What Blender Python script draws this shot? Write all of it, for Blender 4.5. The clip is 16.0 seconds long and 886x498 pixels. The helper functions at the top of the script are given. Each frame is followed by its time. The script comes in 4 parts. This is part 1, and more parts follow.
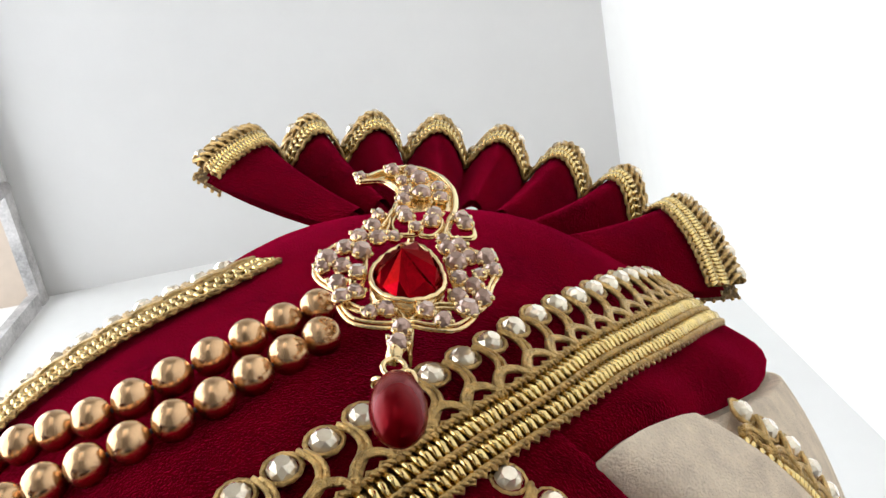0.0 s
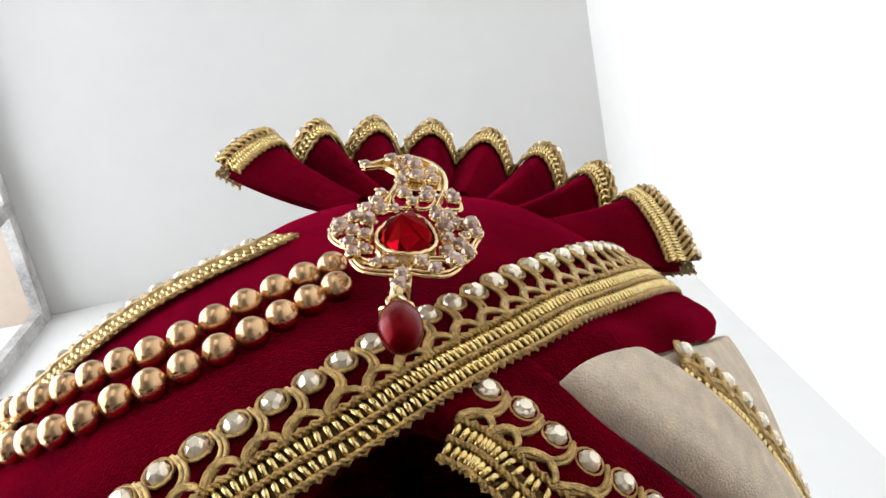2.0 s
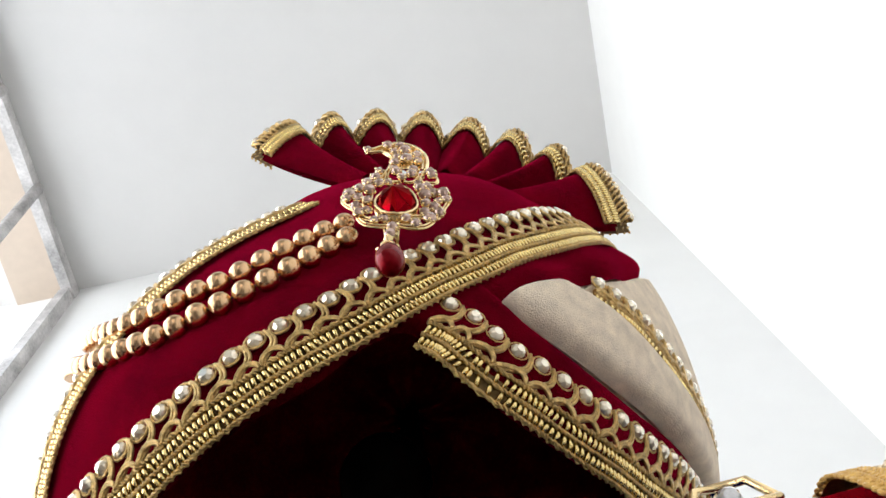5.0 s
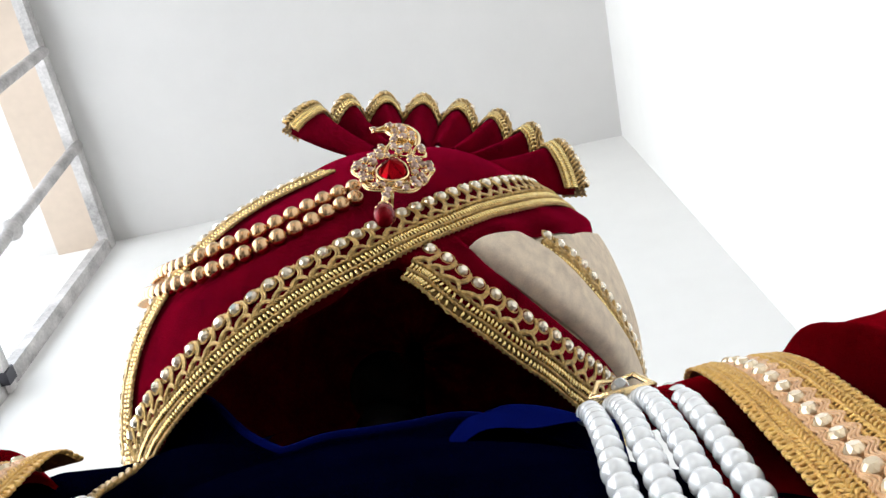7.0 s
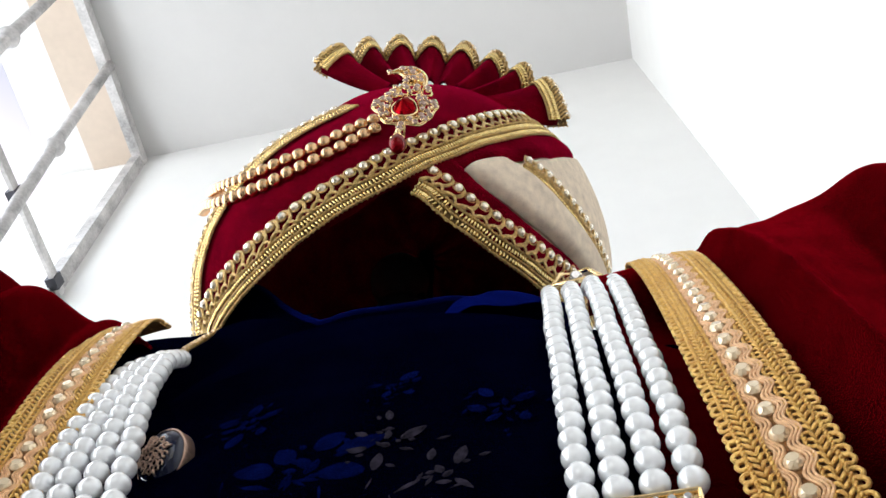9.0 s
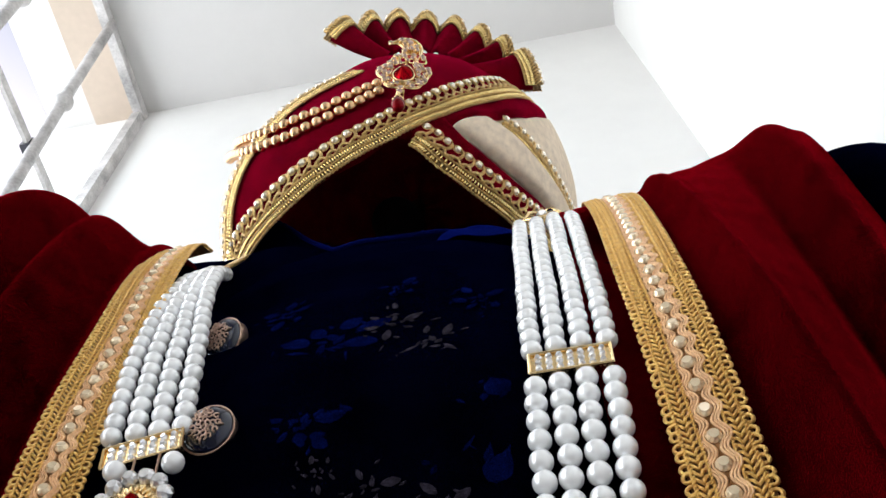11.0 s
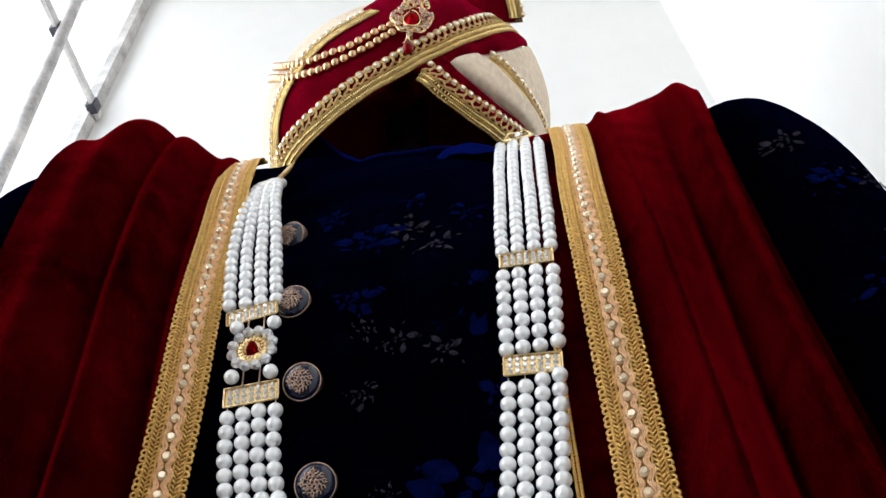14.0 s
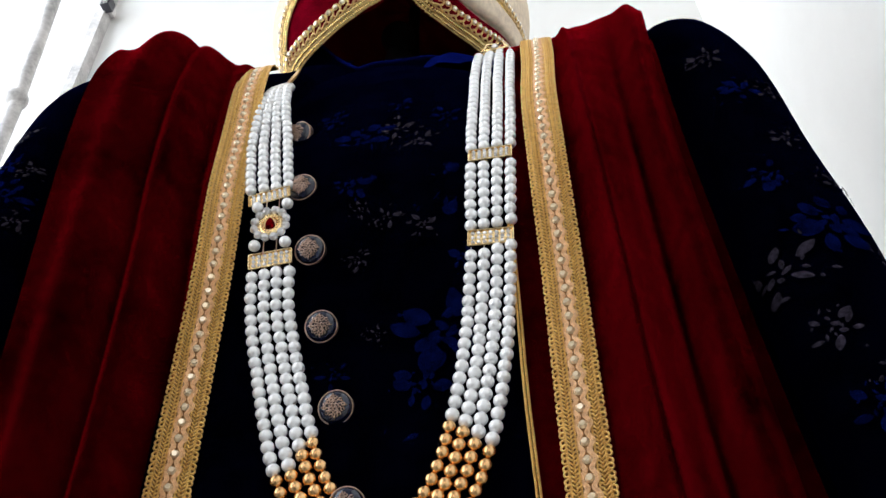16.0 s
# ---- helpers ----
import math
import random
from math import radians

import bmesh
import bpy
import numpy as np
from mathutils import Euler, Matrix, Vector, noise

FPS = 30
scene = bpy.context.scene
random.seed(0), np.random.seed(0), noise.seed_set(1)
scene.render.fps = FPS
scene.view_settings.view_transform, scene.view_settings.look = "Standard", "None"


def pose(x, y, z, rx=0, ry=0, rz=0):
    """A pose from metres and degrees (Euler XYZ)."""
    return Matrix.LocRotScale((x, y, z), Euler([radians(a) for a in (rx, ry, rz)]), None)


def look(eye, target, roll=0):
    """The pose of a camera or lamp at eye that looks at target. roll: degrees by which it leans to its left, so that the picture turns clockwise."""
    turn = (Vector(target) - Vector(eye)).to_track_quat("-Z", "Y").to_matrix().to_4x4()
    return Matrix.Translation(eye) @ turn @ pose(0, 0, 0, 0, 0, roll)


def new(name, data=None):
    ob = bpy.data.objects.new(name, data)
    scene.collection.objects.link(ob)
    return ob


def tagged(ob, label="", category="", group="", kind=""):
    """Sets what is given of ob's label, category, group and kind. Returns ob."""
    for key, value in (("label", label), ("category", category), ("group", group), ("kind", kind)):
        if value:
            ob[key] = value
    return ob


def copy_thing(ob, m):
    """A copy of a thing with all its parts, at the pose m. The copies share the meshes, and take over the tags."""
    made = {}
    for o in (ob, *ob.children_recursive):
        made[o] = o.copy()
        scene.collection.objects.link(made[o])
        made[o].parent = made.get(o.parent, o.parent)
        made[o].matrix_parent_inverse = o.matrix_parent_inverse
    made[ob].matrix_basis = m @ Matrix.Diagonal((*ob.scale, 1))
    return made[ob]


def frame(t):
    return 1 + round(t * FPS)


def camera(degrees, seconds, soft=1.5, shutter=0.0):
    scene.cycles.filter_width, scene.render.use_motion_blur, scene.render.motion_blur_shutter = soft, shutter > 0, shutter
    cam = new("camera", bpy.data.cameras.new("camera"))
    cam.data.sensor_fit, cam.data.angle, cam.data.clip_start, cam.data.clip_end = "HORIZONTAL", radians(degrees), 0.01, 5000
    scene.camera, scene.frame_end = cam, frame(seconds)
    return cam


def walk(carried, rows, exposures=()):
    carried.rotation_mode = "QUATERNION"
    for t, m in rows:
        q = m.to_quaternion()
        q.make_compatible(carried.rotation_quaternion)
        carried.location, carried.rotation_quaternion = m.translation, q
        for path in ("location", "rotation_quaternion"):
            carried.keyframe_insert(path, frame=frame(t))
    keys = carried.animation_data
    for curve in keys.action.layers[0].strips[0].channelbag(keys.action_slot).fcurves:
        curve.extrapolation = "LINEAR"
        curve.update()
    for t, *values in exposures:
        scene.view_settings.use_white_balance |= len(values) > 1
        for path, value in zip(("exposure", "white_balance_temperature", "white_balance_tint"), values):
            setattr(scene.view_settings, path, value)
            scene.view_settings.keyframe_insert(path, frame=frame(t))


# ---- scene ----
cam = camera(50.3, 16.0)
PATH = [
    (0, (0.007, -0.103, 1.463), (0.029, 0.586, 3.34), -15.0),
    (0.5, (0.005, -0.103, 1.45), (0.041, 0.566, 3.335), -16.3),
    (1, (0.002, -0.104, 1.439), (0.058, 0.553, 3.327), -17.8),
    (1.5, (0.002, -0.103, 1.428), (0.06, 0.547, 3.318), -18.4),
    (2, (0.004, -0.105, 1.416), (0.046, 0.543, 3.307), -17.4),
    (2.5, (0.007, -0.108, 1.404), (0.031, 0.552, 3.292), -16.1),
    (3, (0.008, -0.111, 1.388), (0.027, 0.556, 3.273), -15.4),
    (3.5, (0.01, -0.114, 1.369), (0.025, 0.558, 3.253), -15.3),
    (4, (0.01, -0.117, 1.352), (0.024, 0.557, 3.235), -15.4),
    (6.5, (0.023, -0.154, 1.245), (-0.013, 0.571, 3.109), -11.2),
    (7, (0.03, -0.164, 1.211), (-0.033, 0.591, 3.062), -9.1),
    (7.5, (0.039, -0.183, 1.18), (-0.069, 0.634, 3.002), -7.4),
    (8, (0.044, -0.195, 1.155), (-0.086, 0.66, 2.958), -6.5),
    (8.5, (0.045, -0.205, 1.127), (-0.093, 0.684, 2.913), -5.6),
    (9, (0.045, -0.209, 1.101), (-0.097, 0.691, 2.881), -4.8),
    (11.5, (0.05, -0.269, 0.967), (-0.085, 0.74, 2.689), -5.3),
    (12, (0.054, -0.29, 0.947), (-0.095, 0.759, 2.644), -5.2),
    (12.5, (0.061, -0.319, 0.92), (-0.107, 0.783, 2.581), -5.0),
    (13, (0.063, -0.343, 0.894), (-0.106, 0.795, 2.53), -4.8),
    (13.5, (0.065, -0.372, 0.864), (-0.108, 0.809, 2.469), -4.7),
    (14, (0.067, -0.396, 0.839), (-0.114, 0.833, 2.406), -4.4),
    (14.5, (0.074, -0.413, 0.815), (-0.118, 0.844, 2.359), -4.2),
    (15, (0.082, -0.435, 0.787), (-0.122, 0.859, 2.298), -3.8),
    (15.5, (0.093, -0.462, 0.757), (-0.128, 0.875, 2.227), -3.5),
    (16, (0.1, -0.481, 0.726), (-0.133, 0.907, 2.148), -3.1),
]
walk(cam, [(t, look(eye, target, roll)) for t, eye, target, roll in PATH])

# ---- world and light ----
world = bpy.data.worlds.new("world")
scene.world = world
world.use_nodes = True
wn = world.node_tree.nodes
sky = wn.new("ShaderNodeTexSky")
sky.sky_type = "NISHITA"
sky.sun_disc = False
sky.sun_elevation = radians(48)
sky.sun_rotation = radians(-60)
world.node_tree.links.new(sky.outputs[0], wn["Background"].inputs[0])
wn["Background"].inputs[1].default_value = 0.15


def area_lamp(name, eye, target, sx, sy, watts, colour):
    data = bpy.data.lights.new(name, "AREA")
    data.shape, data.size, data.size_y, data.energy, data.color = "RECTANGLE", sx, sy, watts, colour
    ob = new(name, data)
    ob.matrix_world = look(eye, target)
    return ob


# daylight of the grille window, and an added fill lamp behind the camera
area_lamp("window_daylight", (-1.75, -0.25, 2.5), (0.4, -0.25, 2.2), 3.6, 4.2, 182, (0.90, 0.95, 1.0))
area_lamp("front_fill", (-0.15, -2.95, 1.25), (-0.15, 0, 1.3), 0.95, 2.1, 8, (1.0, 0.97, 0.94))
scene.view_settings.exposure = 0.0

# ---- materials ----


def mat(name, colour, rough=0.5, metal=0.0, vary=0.15, scale=60.0, bump=0.0, bump_scale=400.0, fine=0.0, **more):
    """Principled material with colour variation at two scales and fine relief."""
    m = bpy.data.materials.new(name)
    m.use_nodes = True
    nt = m.node_tree
    b = nt.nodes["Principled BSDF"]
    b.inputs["Roughness"].default_value = rough
    b.inputs["Metallic"].default_value = metal
    for key, value in more.items():
        b.inputs[key.replace("_", " ")].default_value = value
    co = nt.nodes.new("ShaderNodeTexCoord")
    n1 = nt.nodes.new("ShaderNodeTexNoise")
    n1.inputs["Scale"].default_value, n1.inputs["Detail"].default_value = scale, 4
    n2 = nt.nodes.new("ShaderNodeTexNoise")
    n2.inputs["Scale"].default_value, n2.inputs["Detail"].default_value = scale * 9, 3
    nt.links.new(co.outputs["Object"], n1.inputs["Vector"])
    nt.links.new(co.outputs["Object"], n2.inputs["Vector"])
    mix = nt.nodes.new("ShaderNodeMath")
    mix.operation = "MULTIPLY_ADD"
    mix.inputs[1].default_value = 0.45
    nt.links.new(n2.outputs[0], mix.inputs[0])
    nt.links.new(n1.outputs[0], mix.inputs[2])
    ramp = nt.nodes.new("ShaderNodeValToRGB")
    ramp.color_ramp.elements[0].position, ramp.color_ramp.elements[1].position = 0.45, 1.0
    lo = [c * (1 - vary) for c in colour]
    hi = [min(1, c * (1 + vary)) for c in colour]
    ramp.color_ramp.elements[0].color, ramp.color_ramp.elements[1].color = (*lo, 1), (*hi, 1)
    nt.links.new(mix.outputs[0], ramp.inputs[0])
    nt.links.new(ramp.outputs[0], b.inputs["Base Color"])
    if bump:
        n3 = nt.nodes.new("ShaderNodeTexNoise")
        n3.inputs["Scale"].default_value, n3.inputs["Detail"].default_value = bump_scale, 3
        nt.links.new(co.outputs["Object"], n3.inputs["Vector"])
        bp = nt.nodes.new("ShaderNodeBump")
        bp.inputs["Strength"].default_value, bp.inputs["Distance"].default_value = bump, 0.001
        nt.links.new(n3.outputs[0], bp.inputs["Height"])
        nt.links.new(bp.outputs[0], b.inputs["Normal"])
    return m


def velvet(name, colour, sheen, amount=0.7, vary=0.35, scale=22.0, rough=0.45, crush=0.5):
    """Pile cloth: tinted sheen, fine nap and broad crushed patches."""
    m = mat(name, colour, 0.9, 0, vary, scale, 0.8, 1700.0, Sheen_Weight=amount, Sheen_Roughness=rough, Specular_IOR_Level=0.0)
    nt = m.node_tree
    b = nt.nodes["Principled BSDF"]
    b.inputs["Sheen Tint"].default_value = (*sheen, 1)
    nap = b.inputs["Normal"].links[0].from_node
    co = nt.nodes.new("ShaderNodeTexCoord")
    n = nt.nodes.new("ShaderNodeTexNoise")
    n.inputs["Scale"].default_value, n.inputs["Detail"].default_value, n.inputs["Distortion"].default_value = 13.0, 2, 0.1
    nt.links.new(co.outputs["Object"], n.inputs["Vector"])
    bp = nt.nodes.new("ShaderNodeBump")
    bp.inputs["Strength"].default_value, bp.inputs["Distance"].default_value = crush, 0.012
    nt.links.new(n.outputs[0], bp.inputs["Height"])
    nt.links.new(bp.outputs[0], nap.inputs["Normal"])
    return m


M_RED = velvet("red_velvet", (0.095, 0.0005, 0.004), (0.95, 0.009, 0.095), 0.80, 0.6, 60.0, 0.30, 0.30)
M_SHAWL = velvet("red_shawl_velvet", (0.027, 0.0002, 0.0006), (0.95, 0.004, 0.025), 0.80, 0.85, 12.0, 0.21, 0.85)
M_LINING = mat("maroon_lining", (0.52, 0.006, 0.012), 0.9, 0, 0.3, 40, 0.4, 900)
M_CREAM = velvet("cream_velvet", (0.86, 0.70, 0.54), (0.95, 0.80, 0.64), 0.45, 0.20, 150.0, 0.4, 0.04)
M_NAVY = velvet("navy_velvet", (0.0002, 0.0003, 0.0017), (0.006, 0.020, 0.30), 0.08, 0.95, 40.0, 0.24, 0.7)
M_NAVYIN = velvet("navy_collar_velvet", (0.001, 0.0024, 0.036), (0.01, 0.03, 0.5), 0.28, 0.5, 14.0)
M_MOTIFB = velvet("blue_pile_motif", (0.0007, 0.0020, 0.020), (0.012, 0.035, 0.5), 0.12, 0.9, 90.0)
M_MOTIFG = mat("burnt_out_motif", (0.017, 0.014, 0.022), 0.8, 0, 0.95, 260, 0.3, 900, Specular_IOR_Level=0.03)
M_GOLD = mat("polished_gold", (0.90, 0.67, 0.35), 0.18, 1.0, 0.1, 200, 0.25, 700)
M_THREAD = mat("gold_thread", (0.58, 0.38, 0.145), 0.28, 0.9, 0.5, 500, 0.8, 2000)
M_SHINE = mat("gold_bugle", (0.91, 0.61, 0.25), 0.16, 1.0, 0.3, 500, 0.2, 900)
M_BANDG = mat("bright_gold_thread", (1.0, 0.49, 0.14), 0.28, 0.60, 0.35, 400, 0.8, 1800)
M_BANDW = mat("golden_border_ground", (0.30, 0.14, 0.045), 0.5, 0.4, 0.4, 500, 1.0, 1500)
M_COPPER = mat("copper_cord", (0.92, 0.50, 0.26), 0.35, 0.40, 0.25, 400, 0.7, 1800)
M_WEAVE = mat("gold_woven_ground", (0.20, 0.11, 0.03), 0.6, 0.3, 0.4, 500, 1.0, 1500)
M_BEAD = mat("antique_gold_bead", (0.70, 0.44, 0.24), 0.24, 1.0, 0.12, 250, 0.12, 600)
M_BEADY = mat("yellow_gold_bead", (0.80, 0.48, 0.22), 0.2, 1.0, 0.1, 250, 0.05, 600)
M_PEARL = mat("white_pearl", (0.91, 0.91, 0.91), 0.18, 0.25, 0.05, 150, 0.03, 500, Coat_Weight=0.6, Coat_Roughness=0.05)
M_CRYST = mat("champagne_crystal", (0.98, 0.80, 0.62), 0.06, 0.60, 0.15, 300, Coat_Weight=0.8, Coat_Roughness=0.03)
M_SMOKE = mat("smoky_crystal", (0.48, 0.31, 0.24), 0.07, 0.6, 0.4, 300, Coat_Weight=0.8, Coat_Roughness=0.03)
M_CLEAR = mat("clear_crystal", (0.82, 0.80, 0.81), 0.05, 0.6, 0.3, 300, Coat_Weight=1.0, Coat_Roughness=0.03)
M_AMBER = mat("amber_stone", (1.0, 0.74, 0.50), 0.08, 0.40, 0.15, 300, Coat_Weight=0.8, Coat_Roughness=0.04)
M_RUBY = mat("ruby_glass", (0.17, 0.0008, 0.004), 0.05, 0.9, 0.5, 120, Specular_Tint=(0.5, 0.004, 0.02, 1.0))
M_DROP = mat("frosted_ruby_glass", (0.15, 0.0004, 0.003), 0.24, 0.35, 0.2, 90, 0.05, 300, Specular_IOR_Level=0.35, Specular_Tint=(0.8, 0.10, 0.13, 1.0))
M_BTN = mat("navy_enamel", (0.002, 0.005, 0.024), 0.16, 0, 0.3, 150, Coat_Weight=0.25, Coat_Roughness=0.05)
M_BTNG = mat("aged_copper_relief", (0.50, 0.33, 0.25), 0.38, 0.9, 0.4, 500, 0.4, 1500)
M_WALL = mat("white_plaster", (0.82, 0.81, 0.79), 0.9, 0, 0.03, 2.5, 0.15, 60)
M_CEIL = mat("white_ceiling_paint", (0.68, 0.665, 0.65), 0.9, 0, 0.03, 2.0, 0.15, 50)
M_REVEAL = mat("cream_plaster", (0.58, 0.48, 0.39), 0.9, 0, 0.08, 6, 0.2, 80)
M_IRON = mat("worn_white_paint_on_iron", (0.50, 0.48, 0.47), 0.55, 0.1, 0.45, 18, 0.4, 120)
M_CLAMP = mat("black_clamp", (0.04, 0.04, 0.05), 0.5, 0.3, 0.3, 60)
M_FLOOR = mat("pale_stone_floor", (0.30, 0.28, 0.26), 0.35, 0, 0.12, 3, 0.1, 40)
M_BLACK = mat("black_plastic", (0.012, 0.011, 0.012), 0.4, 0, 0.2, 60)

# ---- mesh helpers ----


class Buf:
    """Vertices and faces of one mesh."""

    def __init__(self):
        self.v, self.f = [], []

    def add(self, verts, faces):
        n = len(self.v)
        self.v.extend([tuple(p) for p in verts])
        self.f.extend([tuple(i + n for i in q) for q in faces])

    def grid(self, rows, closed=False):
        n, m = len(rows), len(rows[0])
        faces = []
        for i in range(n - 1):
            for j in range(m if closed else m - 1):
                k = (j + 1) % m
                faces.append((i * m + j, i * m + k, (i + 1) * m + k, (i + 1) * m + j))
        self.add([p for r in rows for p in r], faces)

    def tube(self, pts, r, sides=6, loop=False, caps=True):
        pts = [Vector(p) for p in pts]
        n = len(pts)
        rows, ref = [], None
        for i, p in enumerate(pts):
            a = pts[(i - 1) % n] if loop or i else p
            b = pts[(i + 1) % n] if loop or i < n - 1 else p
            t = (b - a).normalized() if (b - a).length > 1e-9 else Vector((0, 0, 1))
            if ref is None:
                ref = t.orthogonal().normalized()
            ref = (ref - t * ref.dot(t))
            ref = ref.normalized() if ref.length > 1e-9 else t.orthogonal().normalized()
            side = t.cross(ref)
            rr = r(i / max(1, n - 1)) if callable(r) else r
            rows.append([p + ref * (rr * math.cos(2 * math.pi * k / sides)) + side * (rr * math.sin(2 * math.pi * k / sides)) for k in range(sides)])
        if loop:
            rows.append(rows[0])
        self.grid(rows, True)
        if caps and not loop:
            n0 = len(self.v) - len(rows) * sides
            self.f.append(tuple(n0 + k for k in reversed(range(sides))))
            self.f.append(tuple(len(self.v) - sides + k for k in range(sides)))

    def box(self, o, ax, ay, az, bevel=0.0):
        """Box centred at o with half-axis vectors."""
        o, ax, ay, az = Vector(o), Vector(ax), Vector(ay), Vector(az)
        vs = [o + ax * i + ay * j + az * k for k in (-1, 1) for j in (-1, 1) for i in (-1, 1)]
        self.add(vs, [(0, 2, 3, 1), (4, 5, 7, 6), (0, 1, 5, 4), (2, 6, 7, 3), (0, 4, 6, 2), (1, 3, 7, 5)])


def mesh_of(name, buf, material, smooth=True):
    me = bpy.data.meshes.new(name)
    me.from_pydata(buf.v, [], buf.f)
    me.materials.append(material)
    me.polygons.foreach_set("use_smooth", [smooth] * len(me.polygons))
    me.update()
    return me


def world_of(ob):
    """The pose of an object in the world, before the scene is evaluated."""
    if ob.parent is None:
        return ob.matrix_basis.copy()
    return world_of(ob.parent) @ ob.matrix_parent_inverse @ ob.matrix_basis


def part(name, data, material, parent, label="", smooth=True):
    """A buffer or a ready mesh as one object under a thing or a part."""
    me = mesh_of(name, data, material, smooth) if isinstance(data, Buf) else data
    ob = new(name, me)
    if parent is not None:
        ob.parent = parent
        ob.matrix_parent_inverse = world_of(parent).inverted()
    if label:
        ob["label"] = label
    return ob


def piece(name, me, parent, m):
    """One of many alike pieces, sharing its mesh."""
    ob = new(name, me)
    ob.parent = parent
    ob.matrix_parent_inverse = world_of(parent).inverted()
    ob.matrix_basis = m
    return ob


def thing(name, loc, label, category, group="", kind=""):
    ob = new(name)
    ob.empty_display_size = 0.02
    ob.matrix_world = Matrix.Translation(loc)
    return tagged(ob, label, category, group, kind)


def spline(ctrl, n):
    """Catmull-Rom curve through control tuples, n samples."""
    c = [np.array(p, float) for p in ctrl]
    c = [2 * c[0] - c[1]] + c + [2 * c[-1] - c[-2]]
    out = []
    for i in range(n):
        u = i / (n - 1) * (len(c) - 3)
        k = min(int(u), len(c) - 4)
        t = u - k
        p0, p1, p2, p3 = c[k:k + 4]
        out.append(0.5 * (2 * p1 + (p2 - p0) * t + (2 * p0 - 5 * p1 + 4 * p2 - p3) * t * t + (3 * p1 - p0 - 3 * p2 + p3) * t ** 3))
    return out


def along(pts, step, start=0.0, stop=None):
    """Points every step metres along a polyline, with their tangents."""
    pts = [Vector(p) for p in pts]
    ds = [0.0]
    for a, b in zip(pts, pts[1:]):
        ds.append(ds[-1] + (b - a).length)
    out, s, k = [], start, 0
    stop = ds[-1] if stop is None else stop
    while s <= stop + 1e-9:
        while k < len(pts) - 2 and ds[k + 1] < s:
            k += 1
        f = (s - ds[k]) / max(1e-9, ds[k + 1] - ds[k])
        out.append((pts[k].lerp(pts[k + 1], f), (pts[k + 1] - pts[k]).normalized()))
        s += step
    return out


def frame_of(p, normal, up):
    """Matrix at p: z along the normal, y near up."""
    z = Vector(normal).normalized()
    x = Vector(up).cross(z).normalized()
    y = z.cross(x)
    return Matrix(((x.x, y.x, z.x, p[0]), (x.y, y.y, z.y, p[1]), (x.z, y.z, z.z, p[2]), (0, 0, 0, 1)))


def ball_mesh(name, r, material, seg=18, ring=11, squash=1.0):
    b = Buf()
    rows = []
    for i in range(ring + 1):
        a = math.pi * (0.001 + 0.998 * i / ring)
        rows.append([(r * math.sin(a) * math.cos(2 * math.pi * k / seg), r * math.sin(a) * math.sin(2 * math.pi * k / seg), -r * math.cos(a) * squash) for k in range(seg)])
    b.grid(rows, True)
    return mesh_of(name, b, material)


def gem_mesh(name, r, h, material, sides=8, table=0.5):
    """Faceted stone: flat table, crown and pavilion rim."""
    b = Buf()
    rows = []
    for rr, z, off in ((r * 0.9, -h * 0.5, 0), (r, 0, 0.5), (r * 0.82, h * 0.55, 0), (r * table, h, 0.5)):
        rows.append([(rr * math.cos(2 * math.pi * (k + off) / sides), rr * math.sin(2 * math.pi * (k + off) / sides), z) for k in range(sides)])
    for i in range(3):
        for k in range(sides):
            q = (k + 1) % sides
            a, c = i * sides, (i + 1) * sides
            if i % 2 == 0:
                b.f += [(a + k, a + q, c + k), (c + k, a + q, c + q)]
            else:
                b.f += [(a + k, c + q, c + k), (a + k, a + q, c + q)]
    b.v = [p for r_ in rows for p in r_]
    b.f += [tuple(3 * sides + k for k in range(sides)), tuple(reversed(range(sides)))]
    return mesh_of(name, b, material, False)


# ---- room ----
ROOM = Matrix.Translation((0.447, 0.556, 0)) @ pose(0, 0, 0, 0, 0, 1.93)
WEST, SOUTH, TOP = -1.285, -3.6, 3.42


def slab(name, lo, hi, material, label, category):
    b = Buf()
    o = [(p + q) / 2 for p, q in zip(lo, hi)]
    h = [(q - p) / 2 for p, q in zip(lo, hi)]
    b.box(o, (h[0], 0, 0), (0, h[1], 0), (0, 0, h[2]))
    b.v = [tuple(ROOM @ Vector(p)) for p in b.v]
    return tagged(new(name, mesh_of(name, b, material, False)), label, category, kind="structure")


def wall_with_openings(name, lo, hi, holes, material, label, along_x):
    """Wall slab with rectangular openings (a0, a1, z0, z1) along one axis."""
    b = Buf()
    a = 0 if along_x else 1
    cuts_a = sorted({lo[a], hi[a], *[v for q in holes for v in q[:2]]})
    cuts_z = sorted({lo[2], hi[2], *[v for q in holes for v in q[2:]]})
    for a0, a1 in zip(cuts_a, cuts_a[1:]):
        for z0, z1 in zip(cuts_z, cuts_z[1:]):
            if any(q[0] <= a0 and a1 <= q[1] and q[2] <= z0 and z1 <= q[3] for q in holes):
                continue
            l, h = list(lo), list(hi)
            l[a], h[a], l[2], h[2] = a0, a1, z0, z1
            o = [(p + q) / 2 for p, q in zip(l, h)]
            d = [(q - p) / 2 for p, q in zip(l, h)]
            b.box(o, (d[0], 0, 0), (0, d[1], 0), (0, 0, d[2]))
    b.v = [tuple(ROOM @ Vector(p)) for p in b.v]
    return tagged(new(name, mesh_of(name, b, material, False)), label, "wall", kind="structure")


